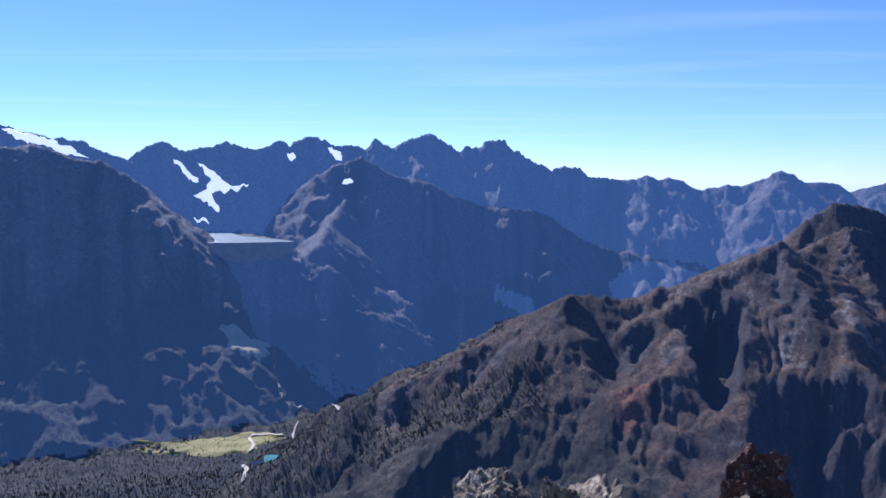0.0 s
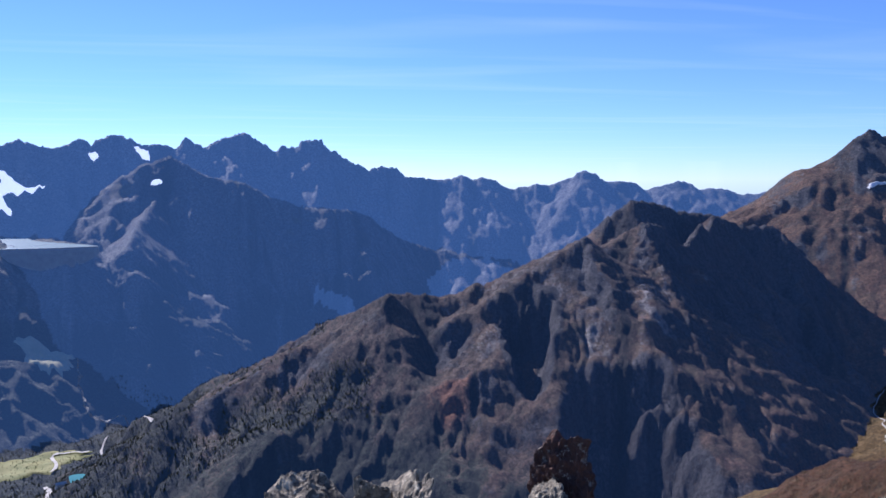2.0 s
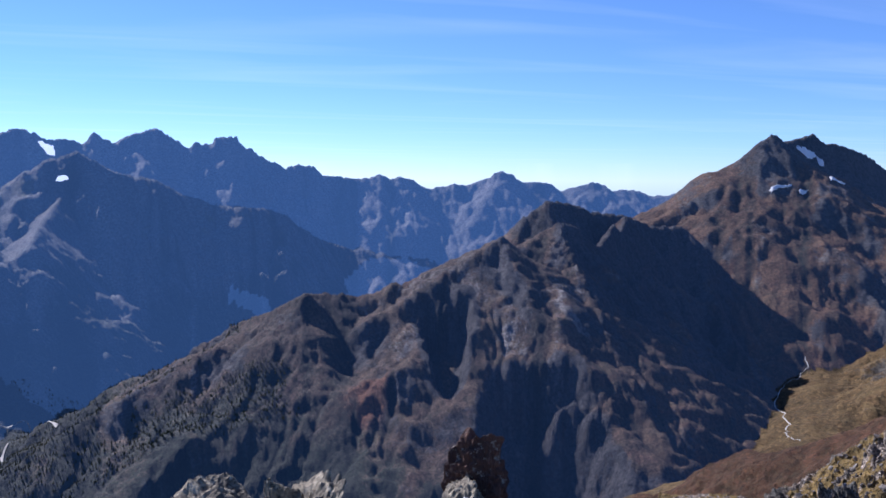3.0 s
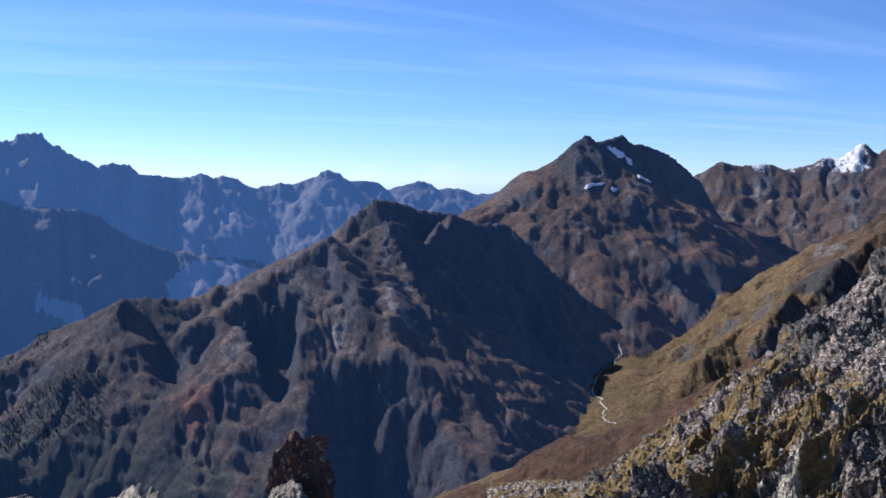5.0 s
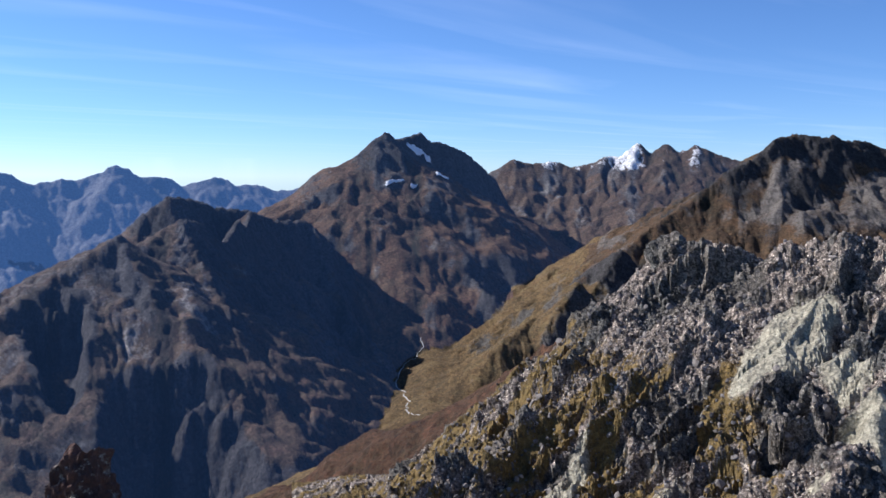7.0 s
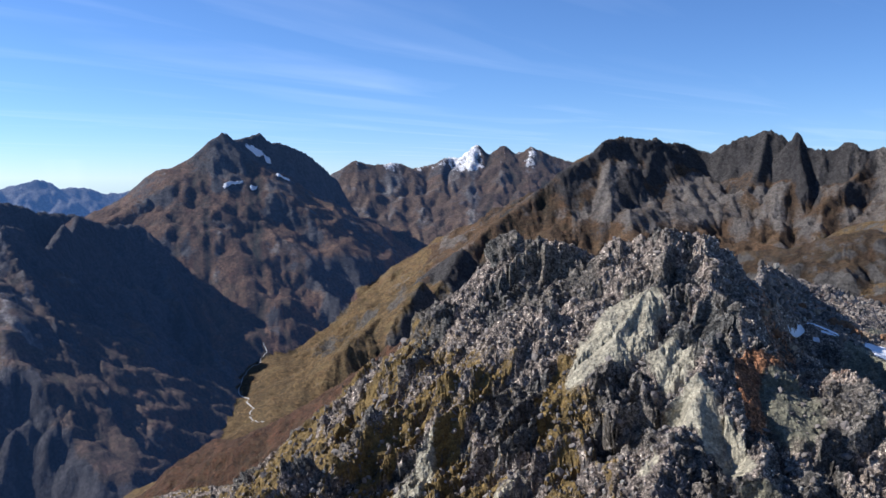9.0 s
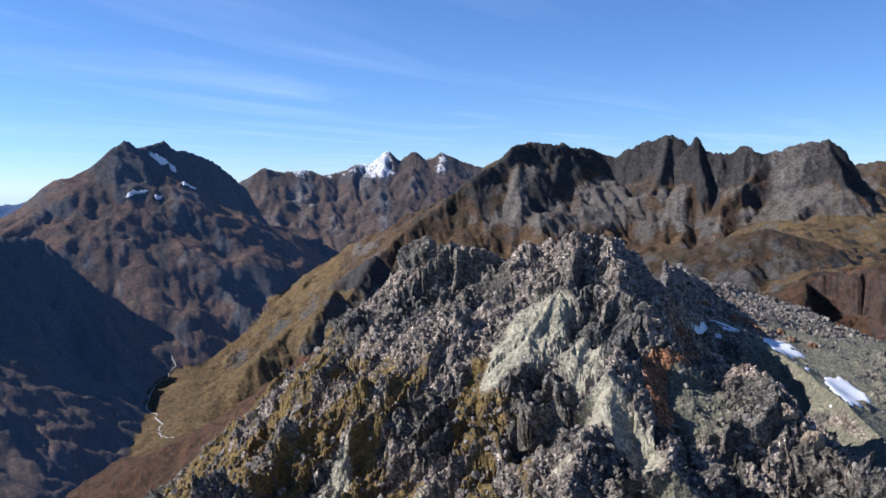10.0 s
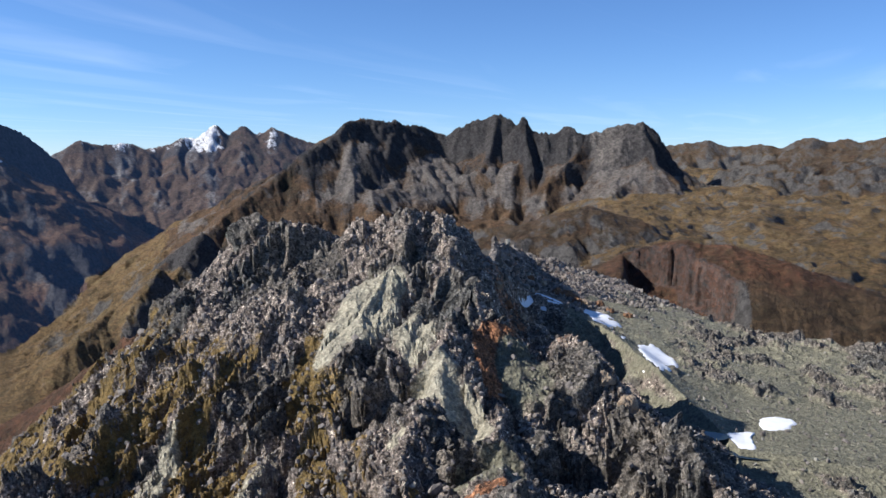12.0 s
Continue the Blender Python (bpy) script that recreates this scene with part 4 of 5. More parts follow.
FZ = FZ + ROUGH[OWNER] * 0.0011 * FR * streaks * smooth(0.25, 0.7, broad) * smooth(0, 60, np.abs(FZ + 246))
patchy = fbm(FX / 260, FY / 260, 5, 301, 0.6)
# ledges across the rock faces
ledge = perlin(FZ / (FR * 0.012) + 1.5 * patchy, FX / 260, 320) + 0.6 * perlin(FZ / (FR * 0.005) + patchy, FX / 160, 321)
FZ = FZ + ROUGH[OWNER] * 0.0016 * FR * ledge * smooth(0.5, 0.9, broad) * smooth(0, 60, np.abs(FZ + 246))
BARE = np.array([-0.5, 0.5, 0.25, 0.1, 0.0, -0.05, -0.15, -0.12, -0.2, -0.15, -0.5, -0.3, -0.45])
SCREE = np.array([0.2, 0.8, 0.3, 0.7, 0.9, 0.8, 0.8, 1, 0.3, 0.3, 0.3, 0.2, 0.1])
HIGH = np.array([0, 0.5, 0.3, 0.2, 0.5, 0.4, 0.4, 0.3, 0.1, 0, 0, 0, 0])
bare = smooth(0.6, 1.1, broad + 0.3 * patchy + BARE[OWNER]) + HIGH[OWNER] * smooth(-150, 150, FZ + 60 * patchy) + (0.2 * streaks + 0.22 * ledge) * smooth(0.25, 0.6, broad)
wood_line = np.interp(FB, [-36, 5, 14, 24, 34], [-430, -420, -470, -540, -900])
wood = np.where(FB > 60, 0, smooth(70, -120, FZ + 130 * patchy - wood_line) * (1 - 0.4 * smooth(0.9, 1.3, broad)) - 0.22 * streaks * smooth(0.15, 0.5, broad) + 0.6 * ((OWNER == 0) & (FB < 16)) + 0.5 * (OWNER == WEST) * smooth(-200, -420, FZ + 80 * patchy))
screes = smooth(0.1, 0.5, fbm(FX / 140, FY / 140, 4, 305)) * smooth(0.4, 0.55, broad) * (1 - smooth(0.75, 0.95, broad)) * smooth(-420, -200, FZ) * 0.7 * SCREE[OWNER] + 0.1 * streaks * (OWNER > 0)


def far_blob(bearing, distance, across, deep, turn=0.0):
    cx, cy = polar(bearing, distance)
    u, v = polar(bearing + 90 + turn, 1.0), polar(bearing + turn, 1.0)
    a = ((FX - cx) * u[0] + (FY - cy) * u[1]) / across
    d = ((FX - cx) * v[0] + (FY - cy) * v[1]) / deep
    return 1 - smooth(0.5, 1.2, np.hypot(a, d) + 0.3 * patchy)


bare = bare + np.isin(OWNER, (EAST, KNOLLS, HILL, 0)) * (FB > 68) * (0.8 * np.where(OWNER == HILL, smooth(0.95, 1.4, steep), smooth(0.45, 0.9, steep)) + 0.35 * (OWNER != HILL) * smooth(0.9, 1.5, ridged(FX / 70, FY / 70, 4, 331, 0.6)))
screes = screes + (OWNER == DARK) * (FB > 61) * 0.75 * smooth(-170, -110, FZ) * smooth(90, 10, FZ + 30 * patchy) * smooth(1.0, 0.75, broad)
screes = screes + 0.55 * (OWNER == DARK) * far_blob(80.8, 2880, 150, 120)
rust = np.maximum(0.95 * far_blob(12.5, 1640, 62, 85, 15), 0.55 * far_blob(10.4, 1630, 40, 40), 0.45 * far_blob(17, 1720, 60, 90))
rust = np.maximum.reduce([rust, 0.6 * far_blob(89, 870, 170, 110), 0.62 * (OWNER == SPUR)])
screes = np.maximum.reduce([screes, far_blob(26.2, 1830, 22, 75, -40), (0.45 + 0.3 * streaks) * far_blob(22.5, 1790, 40, 70), (0.4 + 0.3 * streaks) * far_blob(15.2, 1800, 60, 100, 20)])
dusting = (OWNER == SNOWY) * (smooth(10, 105, FZ + 40 * patchy) * 0.56 + 0.34 * streaks * smooth(0, 80, FZ) - 0.03)
dusting = dusting + (OWNER == DARK) * smooth(0.5, 1.2, streaks) * 0.5 * far_blob(63.2, 3000, 40, 60)
land_weights = {"bare": bare, "wood": wood, "scree": screes, "rust": rust, "streak": streaks * 0.25 + 0.5, "snow": dusting}
far_height = Lookup(FB, FR, FZ)

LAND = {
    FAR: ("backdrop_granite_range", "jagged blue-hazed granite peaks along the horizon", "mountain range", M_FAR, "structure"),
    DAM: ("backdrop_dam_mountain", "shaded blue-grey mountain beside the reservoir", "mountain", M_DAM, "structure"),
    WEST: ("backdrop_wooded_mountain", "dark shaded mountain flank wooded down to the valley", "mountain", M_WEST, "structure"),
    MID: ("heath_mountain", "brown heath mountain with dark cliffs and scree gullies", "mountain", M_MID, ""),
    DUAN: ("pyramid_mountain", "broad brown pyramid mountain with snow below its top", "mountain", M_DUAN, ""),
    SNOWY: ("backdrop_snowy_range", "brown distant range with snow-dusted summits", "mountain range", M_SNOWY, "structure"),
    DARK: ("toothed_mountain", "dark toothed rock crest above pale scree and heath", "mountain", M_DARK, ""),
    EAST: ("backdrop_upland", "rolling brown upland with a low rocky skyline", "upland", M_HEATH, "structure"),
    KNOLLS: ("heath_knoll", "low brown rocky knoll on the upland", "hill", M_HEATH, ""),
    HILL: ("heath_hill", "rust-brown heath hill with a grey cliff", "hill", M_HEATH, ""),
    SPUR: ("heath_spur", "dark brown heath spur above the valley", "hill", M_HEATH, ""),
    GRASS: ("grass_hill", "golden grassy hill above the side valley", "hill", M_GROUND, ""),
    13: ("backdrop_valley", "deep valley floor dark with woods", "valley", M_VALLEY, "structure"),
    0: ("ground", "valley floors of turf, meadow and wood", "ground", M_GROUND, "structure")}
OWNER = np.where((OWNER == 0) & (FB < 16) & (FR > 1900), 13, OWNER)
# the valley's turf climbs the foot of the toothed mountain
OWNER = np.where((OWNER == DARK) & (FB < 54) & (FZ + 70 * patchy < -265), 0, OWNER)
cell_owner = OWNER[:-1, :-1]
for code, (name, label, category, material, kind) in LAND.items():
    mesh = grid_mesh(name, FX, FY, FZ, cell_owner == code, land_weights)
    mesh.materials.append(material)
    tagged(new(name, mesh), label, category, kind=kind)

# the rest of the land all round, coarse, a little lower where the fine land lies on it
RB, RR = grid(-180, 180, 3, 0.02, 4890, 1.09)
RX, RY = polar(RB, RR)
turned = np.where(RB < -60, RB + 360, RB)
ring = np.where(RR < 14, -0.33 * RR + 0.05 * perlin(RX, RY, 8), valley_floor(turned, RR))
ring = np.where(RR < 14, np.maximum(ring, -0.36 * RR - 0.6), ring - 1.5 * smooth(14, 40, RR) - 22 * smooth(50, 200, RR))
outer = ((RB < -38) | (RB > 110)) & (RR > 800)
ring = ring + np.where(outer, 260 * np.maximum(fbm(RX / 900, RY / 900, 4, 61), 0) * smooth(800, 2000, RR), 0)
mesh = grid_mesh("mountainside", RX, RY, ring, np.ones((RB.shape[0] - 1, RB.shape[1] - 1), dtype=bool),
                 {"bare": 0.5 + 0 * RB, "wood": smooth(-420, -560, ring), "scree": 0.3 + 0 * RB, "rust": 0 * RB, "streak": 0.5 + 0 * RB, "snow": 0 * RB})
mesh.materials.append(M_GROUND)
tagged(new("ground_around", mesh), "rocky mountainside falling away from the summit", "ground", kind="structure")

# ---- the crag close by ----
CRAGS = [
    Ridge(1, CRAG_LEFT, 0.9, 0.75, 8, left=2.2, gully=0.1, jag=0.8),
    Ridge(1, CRAG_TOP, 1.0, 0.95, 10, left=1.4, ends=2.0, gully=0.1, jag=0.6),
    Ridge(1, CRAG_RIGHT, 0.9, 0.8, 8, left=1.8, gully=0.1, jag=0.8),
    Ridge(1, CRAG_SPUR_A, 0.75, 0.7, 8, gully=0.12, jag=0.6),
    Ridge(1, CRAG_SPUR_B, 0.7, 0.7, 8, gully=0.1, jag=0.6),
    Ridge(1, CRAG_SPUR_C, 0.7, 0.7, 8, left=1.35, gully=0.1, jag=0.6),
    Ridge(1, CRAG_SPUR_D, 0.65, 0.65, 8, left=1.6, gully=0.1, jag=0.6),
    Ridge(1, CRAG_SPUR_E, 0.4, 0.5, 6, flat=2.5, gully=0.03, jag=0.1)]
NB, NR = grid(32, 104, 0.09, 70, 430, 1.0036)
NX, NY = polar(NB, NR)
shelf_z = valley_floor(NB, NR) + 0.7 * fbm(NX / 30, NY / 30, 5, 71, 0.6) + 1.1 * np.maximum(ridged(NX / 42, NY / 42, 4, 75) - 0.9, -0.4) * smooth(215, 235, NR) + 0.5 * fbm(NX / 70, NY / 70, 2, 72)
NZ, _, crag_dist, crag_gully, crag_jag = raise_ridges(CRAGS, NX, NY, shelf_z.copy(), -140.0)
NZ = NZ + crag_gully * np.minimum(crag_dist, 27) * (1.0 * ridged(NX / 15, NY / 15, 5, 63, 0.55) - 0.7)
NZ = NZ + crag_jag * (ridged(NX / 12, NY / 12, 3, 64, 0.6) - 0.5) * np.exp(-crag_dist / 20)
# gentle gravel slope between the shoulder and the shelf
brink = np.array(CRAG_SHOULDER, dtype=float)
LIE = [71.2, 73, 75.3, 80, 84, 89, 93]
fold = np.interp(NB, LIE, [200, 240, 285, 290, 240, 192, 190])
fold_z = np.interp(NB, LIE, [-17.5, -28.5, -42.7, -51.6, -53.8, -59.2, -58.6])
hidden = np.interp(NB, LIE, [4, 6, 10, 30, 25, 15, 15])
lip = np.interp(NB, LIE, [215, 290, 400, 410, 380, 330, 330])
lip_z = 1.6 - lip * np.interp(NB, brink[:, 0], (1.6 - brink[:, 2]) / brink[:, 1])
apron = np.where(NR < fold, fold_z + 0.12 * (fold - NR) - 0.9 * np.maximum(fold - NR - hidden, 0), fold_z + (lip_z - fold_z) * np.clip((NR - fold) / (lip - fold), 0, 1)) - 0.8 * np.maximum(NR - lip, 0)
apron = apron + (0.9 * fbm(NX / 16, NY / 16, 4, 73, 0.55) + 1.2 * ridged(NX / 30, NY / 30, 3, 74) - 0.9) * smooth(90, 80, NB)
apron = apron - 60 * smooth(73, 70.6, NB)
blend = np.maximum(9 - np.abs(apron - shelf_z), 0) ** 2 / 36 * smooth(400, 360, NR) * smooth(80, 84, NB)
shelf_z = np.maximum(shelf_z, apron) + blend
NZ = np.maximum(NZ, shelf_z)
NZ = NZ - 5 * smooth(72.6, 74.2, NB) * smooth(158, 168, NR) * smooth(220, 200, NR)   # a saddle between crag and shoulder
NZ = np.maximum(NZ, shelf_z)
on_crag = np.maximum(smooth(0.3, 2.5, NZ - shelf_z), smooth(0, 5, fold - NR - hidden) * smooth(2, 0.5, np.abs(NZ - apron)))
zone = fbm(NX / 22, NY / 22, 4, 81, 0.55)
# a bearing that stays the same down the fall of the crag: the west side falls to the west, the nose towards the summit
downhill = NB + np.interp(NB, [50, 61, 69, 80], [0.36, 0.34, -0.12, -0.2]) * (180 - NR)


def blob(bearing, distance, across, deep, turn=0.0, wobble=0.35):
    """Weight of a patch round a place: across and deep are its half sizes in metres."""
    cx, cy = polar(bearing, distance)
    u, v = polar(bearing + 90 + turn, 1.0), polar(bearing + turn, 1.0)
    a = ((NX - cx) * u[0] + (NY - cy) * u[1]) / across
    d = ((NX - cx) * v[0] + (NY - cy) * v[1]) / deep
    return 1 - smooth(0.75, 1.15, np.hypot(a, d) + wobble * zone)


rubble = np.maximum.reduce([
    blob(64.6, 159, 7.0, 10, 24), blob(65.8, 164, 4.0, 5, 30), blob(62.4, 153, 3, 6, 30), blob(69.0, 138, 5.5, 6, 0), blob(67.6, 148, 4.5, 6), blob(70.5, 134, 3.5, 5), blob(71.7, 130, 2.8, 8, -16),
    0.7 * blob(50.5, 141, 3, 8, 20), 0.8 * blob(66.3, 125, 1.5, 1.6), 0.6 * blob(57, 130, 3, 8, 20)])
soil = np.maximum.reduce([blob(72.5, 147, 2.6, 8, -6), blob(73.3, 154, 4, 2.5), 0.9 * blob(72.3, 109, 4, 3), 0.5 * blob(73.9, 176, 7, 9), 0.5 * blob(77.7, 165, 3, 8)])
gravel = np.maximum(blob(74.9, 147, 4.2, 8, -8), (1 - on_crag) * smooth(78, 83, NB + 2.5 * zone + 0.05 * (320 - NR)))
gravel = np.maximum.reduce([gravel, 0.9 * blob(72.2, 118, 6, 5), smooth(1.0, 0.2, np.abs(NZ - apron)) * smooth(78.5, 82.5, NB + 2.5 * zone + 0.05 * (320 - NR)) * (0.75 + 0.5 * zone)])
soil = np.maximum(soil, 0.45 * smooth(1.5, 0.3, np.abs(NZ - apron)) * smooth(73, 74.5, NB) * smooth(80.5, 78, NB) * smooth(-0.1, 0.3, zone))
streak = 0.25 * runnels(NB, NR, NZ, 0.09, 1.0036, 0.0045, 12, 9, 6) + 0.9 * fbm(downhill / 1.5, NR / 24, 4, 91, 0.6)
turf = smooth(-0.25, 0.25, streak + 0.4 * zone) * (1 - smooth(61, 65, NB + 3 * zone)) * smooth(-26, -36, NZ + 4 * zone)
turf = np.maximum(turf, 0.7 * smooth(0.2, 0.5, zone + 0.5 * streak) * (1 - smooth(44, 50, NB)))
turf = np.maximum(turf, 0.9 * blob(68.0, 112, 1.6, 3))
rubble = rubble + 0.25 * streak * (rubble > 0.02)
soft = np.clip(np.maximum.reduce([rubble, soil * 0.9, gravel, turf * 0.6]), 0, 1)
coarse, joint_a = blocks(NX / 7.5, NY / 7.5, 101)
middle, joint_b = blocks(NX / 2.8, NY / 2.8, 111)
small, joint_c = blocks(NX / 1.1, NY / 1.1, 121)
cliffs = smooth(0.12, 0.42, fbm(NX / 17, NY / 17, 4, 151, 0.55) + 0.55 * np.maximum.reduce([
    blob(58.5, 180, 9, 4), blob(67.3, 140, 5, 3), blob(70.6, 160, 4.5, 8), blob(79, 138, 11, 14), blob(76, 128, 6, 6), blob(85, 135, 6, 8), blob(52.5, 158, 2.5, 4)]))
cliffs = cliffs * on_crag * (1 - np.clip(rubble + soil + gravel, 0, 1)) * (1 - 0.5 * turf)
broken = np.maximum(on_crag, 0.7 * smooth(1.5, 0.3, np.abs(NZ - apron)) * smooth(80, 77, NB)) * (1 - soft)
low_rock = smooth(0.95, 1.4, ridged(NX / 45, NY / 28, 4, 171)) * (1 - on_crag) * smooth(83, 87, NB) * np.maximum(smooth(174, 168, NR), smooth(220, 228, NR))
gravel = gravel - 0.9 * low_rock
cliffs = np.maximum(cliffs, 0.8 * low_rock)
detail = low_rock * (0.6 + 0.35 * middle + 0.3 * small)
detail = detail + cliffs * (1.3 * coarse * smooth(0.0, 0.15, joint_a) + 1.2 * (ridged(NX / 11, NY / 11, 4, 141, 0.55) - 0.5))
detail = detail + (0.55 * broken + 0.5 * cliffs) * middle * smooth(0, 0.12, joint_b)
detail = detail + (0.06 + 0.36 * broken) * (small * smooth(0, 0.2, joint_c)) + 0.4 * on_crag * (1 - 0.7 * np.clip(rubble, 0, 1)) * fbm(NX / 4, NY / 4, 4, 131, 0.6)
NZ = NZ + 0.3 * on_crag * streak
# ribs that run down the face, steep on the side away from the sun
lane = downhill / 4.2 + 0.55 * zone
saw = lane - np.floor(lane)
profile = np.where(saw < 0.82, saw / 0.82, (1 - saw) / 0.18)
NZ = NZ + 4.4 * (profile - 1) * broken * smooth(180, 166, NR + 2 * zone) * smooth(-0.5, 0.3, fbm(NX / 26, NY / 26, 3, 161))


def step_down(b0, b1, r_edge, drop, runout):
    """A rock wall that faces the summit: the ground before it lies lower."""
    before = r_edge + 1.6 * zone - NR
    side = smooth(b0 - 0.8, b0 + 0.8, NB + zone) * smooth(b1 + 0.8, b1 - 0.8, NB + zone)
    return drop * side * smooth(0, 1.2, before) * smooth(runout, 2.0, before)


WALLS = step_down(55.3, 62.6, 184.0, 4.6, 16) + step_down(62.5, 69.3, 141, 5.5, 13) + step_down(76.5, 81.5, 133, 5.0, 12) + step_down(83.4, 88, 126, 4.5, 10)
WALLS = WALLS + step_down(57, 60.5, 158, 3.5, 9) + step_down(69.5, 71, 163, 6, 9) + step_down(49, 54, 150, 3.5, 9) + step_down(70, 74.5, 122, 3.5, 8) + step_down(63, 66.5, 172, 3, 6)
NZ = NZ - WALLS * on_crag
cliffs = np.maximum(cliffs, smooth(0.6, 2.0, WALLS) * on_crag)
fall = spread(NZ, 6)
gr, gc = np.gradient(fall)
xr, xc = np.gradient(NX)
yr, yc = np.gradient(NY)
det = xr * yc - xc * yr
gx, gy = (gr * yc - gc * yr) / det, (gc * xr - gr * xc) / det
size = np.sqrt(1 + gx * gx + gy * gy)
NX, NY, NZ = NX - detail * gx / size, NY - detail * gy / size, NZ + detail / size
near_height = Lookup(NB, NR, NZ)
near_soft = Lookup(NB, NR, spread(NZ, 5))
mesh = grid_mesh("crag", NX, NY, NZ, np.ones((NB.shape[0] - 1, NB.shape[1] - 1), dtype=bool),
                 {"rubble": rubble, "soil": soil, "gravel": gravel, "turf": turf, "cliff": cliffs})
mesh.materials.append(M_CRAG)
mesh.polygons.foreach_set("use_smooth", np.zeros(len(mesh.polygons), dtype=bool))
tagged(new("crag", mesh), "broken dark rock crag with pale rubble and ochre turf", "rock outcrop")


def inside(outline, grow=1.15):
    """Where on the crag's grid an outline of (bearing, distance) lies."""
    pts = np.array(outline, dtype=float)
    pts = pts.mean(0) + (pts - pts.mean(0)) * grow
    hit = np.zeros(NB.shape, dtype=bool)
    for (b0, r0), (b1, r1) in zip(pts, np.roll(pts, -1, 0)):
        if r0 != r1:
            hit ^= ((r0 > NR) != (r1 > NR)) & (NB < (b1 - b0) * (NR - r0) / (r1 - r0) + b0)
    return hit


# ---- draped things: snow, ice, water, tracks ----
def draped(name, outline, height_at, lift, material, label, category, level=None, kind="", fine=14, rim=0.12):
    """A sheet laid on the land inside an outline of (bearing, distance); its border sinks into the land."""
    pts = np.array(outline, dtype=float)
    n = len(pts)
    # rounder outline with ragged edge
    t = np.linspace(0, n, n * 8, endpoint=False)
    i0 = t.astype(int) % n
    f = (t - t.astype(int))[:, None]
    p = [pts[(i0 + k - 1) % n] for k in range(4)]
    ring = 0.5 * (2 * p[1] + (p[2] - p[0]) * f + (2 * p[0] - 5 * p[1] + 4 * p[2] - p[3]) * f ** 2 + (3 * p[1] - p[0] - 3 * p[2] + p[3]) * f ** 3)
    mid = ring.mean(0)
    rag = 1 + rim * fbm(np.cos(t / n * 2 * np.pi) * 4 + mid[0], np.sin(t / n * 2 * np.pi) * 4, 4, 7, 0.6)
    ring = mid + (ring - mid) * rag[:, None]
    bm = bmesh.new()
    loops = []
    for k in range(fine):
        s = 1 - k / fine
        q = mid + (ring - mid) * s
        h = height_at(q[:, 0], q[:, 1]) if level is None else np.full(len(q), level)
        up = lift * (min(1.0, k / 2.0) - (0.6 if k == 0 else 0)) if level is None else 0.0
        x, y = polar(q[:, 0], q[:, 1])
        loops.append([bm.verts.new((x[i], y[i], h[i] + up)) for i in range(len(q))])
    x, y = polar(mid[0], mid[1])
    top = height_at(mid[:1], mid[1:])[0] + lift if level is None else level
    centre = bm.verts.new((x, y, top))
    for a, b in zip(loops[:-1], loops[1:]):
        for i in range(len(a)):
            bm.faces.new((a[i], a[i - 1], b[i - 1], b[i]))
    for i in range(len(loops[-1])):
        bm.faces.new((loops[-1][i], loops[-1][i - 1], centre))
    bmesh.ops.recalc_face_normals(bm, faces=bm.faces)
    mesh = bpy.data.meshes.new(name)
    bm.to_mesh(mesh)
    bm.free()
    mesh.materials.append(material)
    for poly in mesh.polygons:
        poly.use_smooth = True
    return tagged(new(name, mesh), label, category, kind=kind)


def ribbon(name, line, half, height_at, lift, material, label, category, kind="structure", wander=0.0):
    """A stream or track laid on the land along (bearing, distance) points."""
    pts = np.array(line, dtype=float)
    t = np.linspace(0, len(pts) - 1.001, len(pts) * 14)
    i = t.astype(int)
    f = (t - i)[:, None]
    x, y = polar(pts[:, 0], pts[:, 1])
    xy = np.stack([x, y], 1)
    n = len(pts)
    p = [xy[np.clip(i + k - 1, 0, n - 1)] for k in range(4)]
    way_points = 0.5 * (2 * p[1] + (p[2] - p[0]) * f + (2 * p[0] - 5 * p[1] + 4 * p[2] - p[3]) * f ** 2 + (3 * p[1] - p[0] - 3 * p[2] + p[3]) * f ** 3)
    side = np.gradient(way_points, axis=0)
    side = np.stack([side[:, 1], -side[:, 0]], 1) / (np.hypot(side[:, 0], side[:, 1])[:, None] + 1e-9)
    if wander:
        way_points = way_points + side * (wander * fbm(t * 1.7, t * 0 + 3.3, 4, 19))[:, None]
    wide = half * (1 + 0.5 * fbm(t * 2.3, t * 0 + 1.1, 3, 23))
    bm = bmesh.new()
    rows = []
    for s in (-1, -0.4, 0.4, 1):
        q = way_points + side * (wide * s)[:, None]
        h = height_at(np.degrees(np.arctan2(q[:, 0], q[:, 1])), np.hypot(q[:, 0], q[:, 1])) + lift
        rows.append([bm.verts.new((a, b, c)) for (a, b), c in zip(q, h)])
    for a, b in zip(rows[:-1], rows[1:]):
        for k in range(len(a) - 1):
            bm.faces.new((a[k], a[k + 1], b[k + 1], b[k]))
    bmesh.ops.recalc_face_normals(bm, faces=bm.faces)
    mesh = bpy.data.meshes.new(name)
    bm.to_mesh(mesh)
    bm.free()
    mesh.materials.append(material)
    return tagged(new(name, mesh), label, category, kind=kind)


# ---- reservoir ----
LAKE_LEVEL = -242.5
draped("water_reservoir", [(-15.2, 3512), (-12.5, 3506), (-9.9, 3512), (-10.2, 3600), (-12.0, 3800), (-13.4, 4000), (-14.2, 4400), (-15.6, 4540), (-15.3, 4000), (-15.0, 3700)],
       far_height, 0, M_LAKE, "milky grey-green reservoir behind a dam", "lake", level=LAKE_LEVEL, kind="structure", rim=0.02)


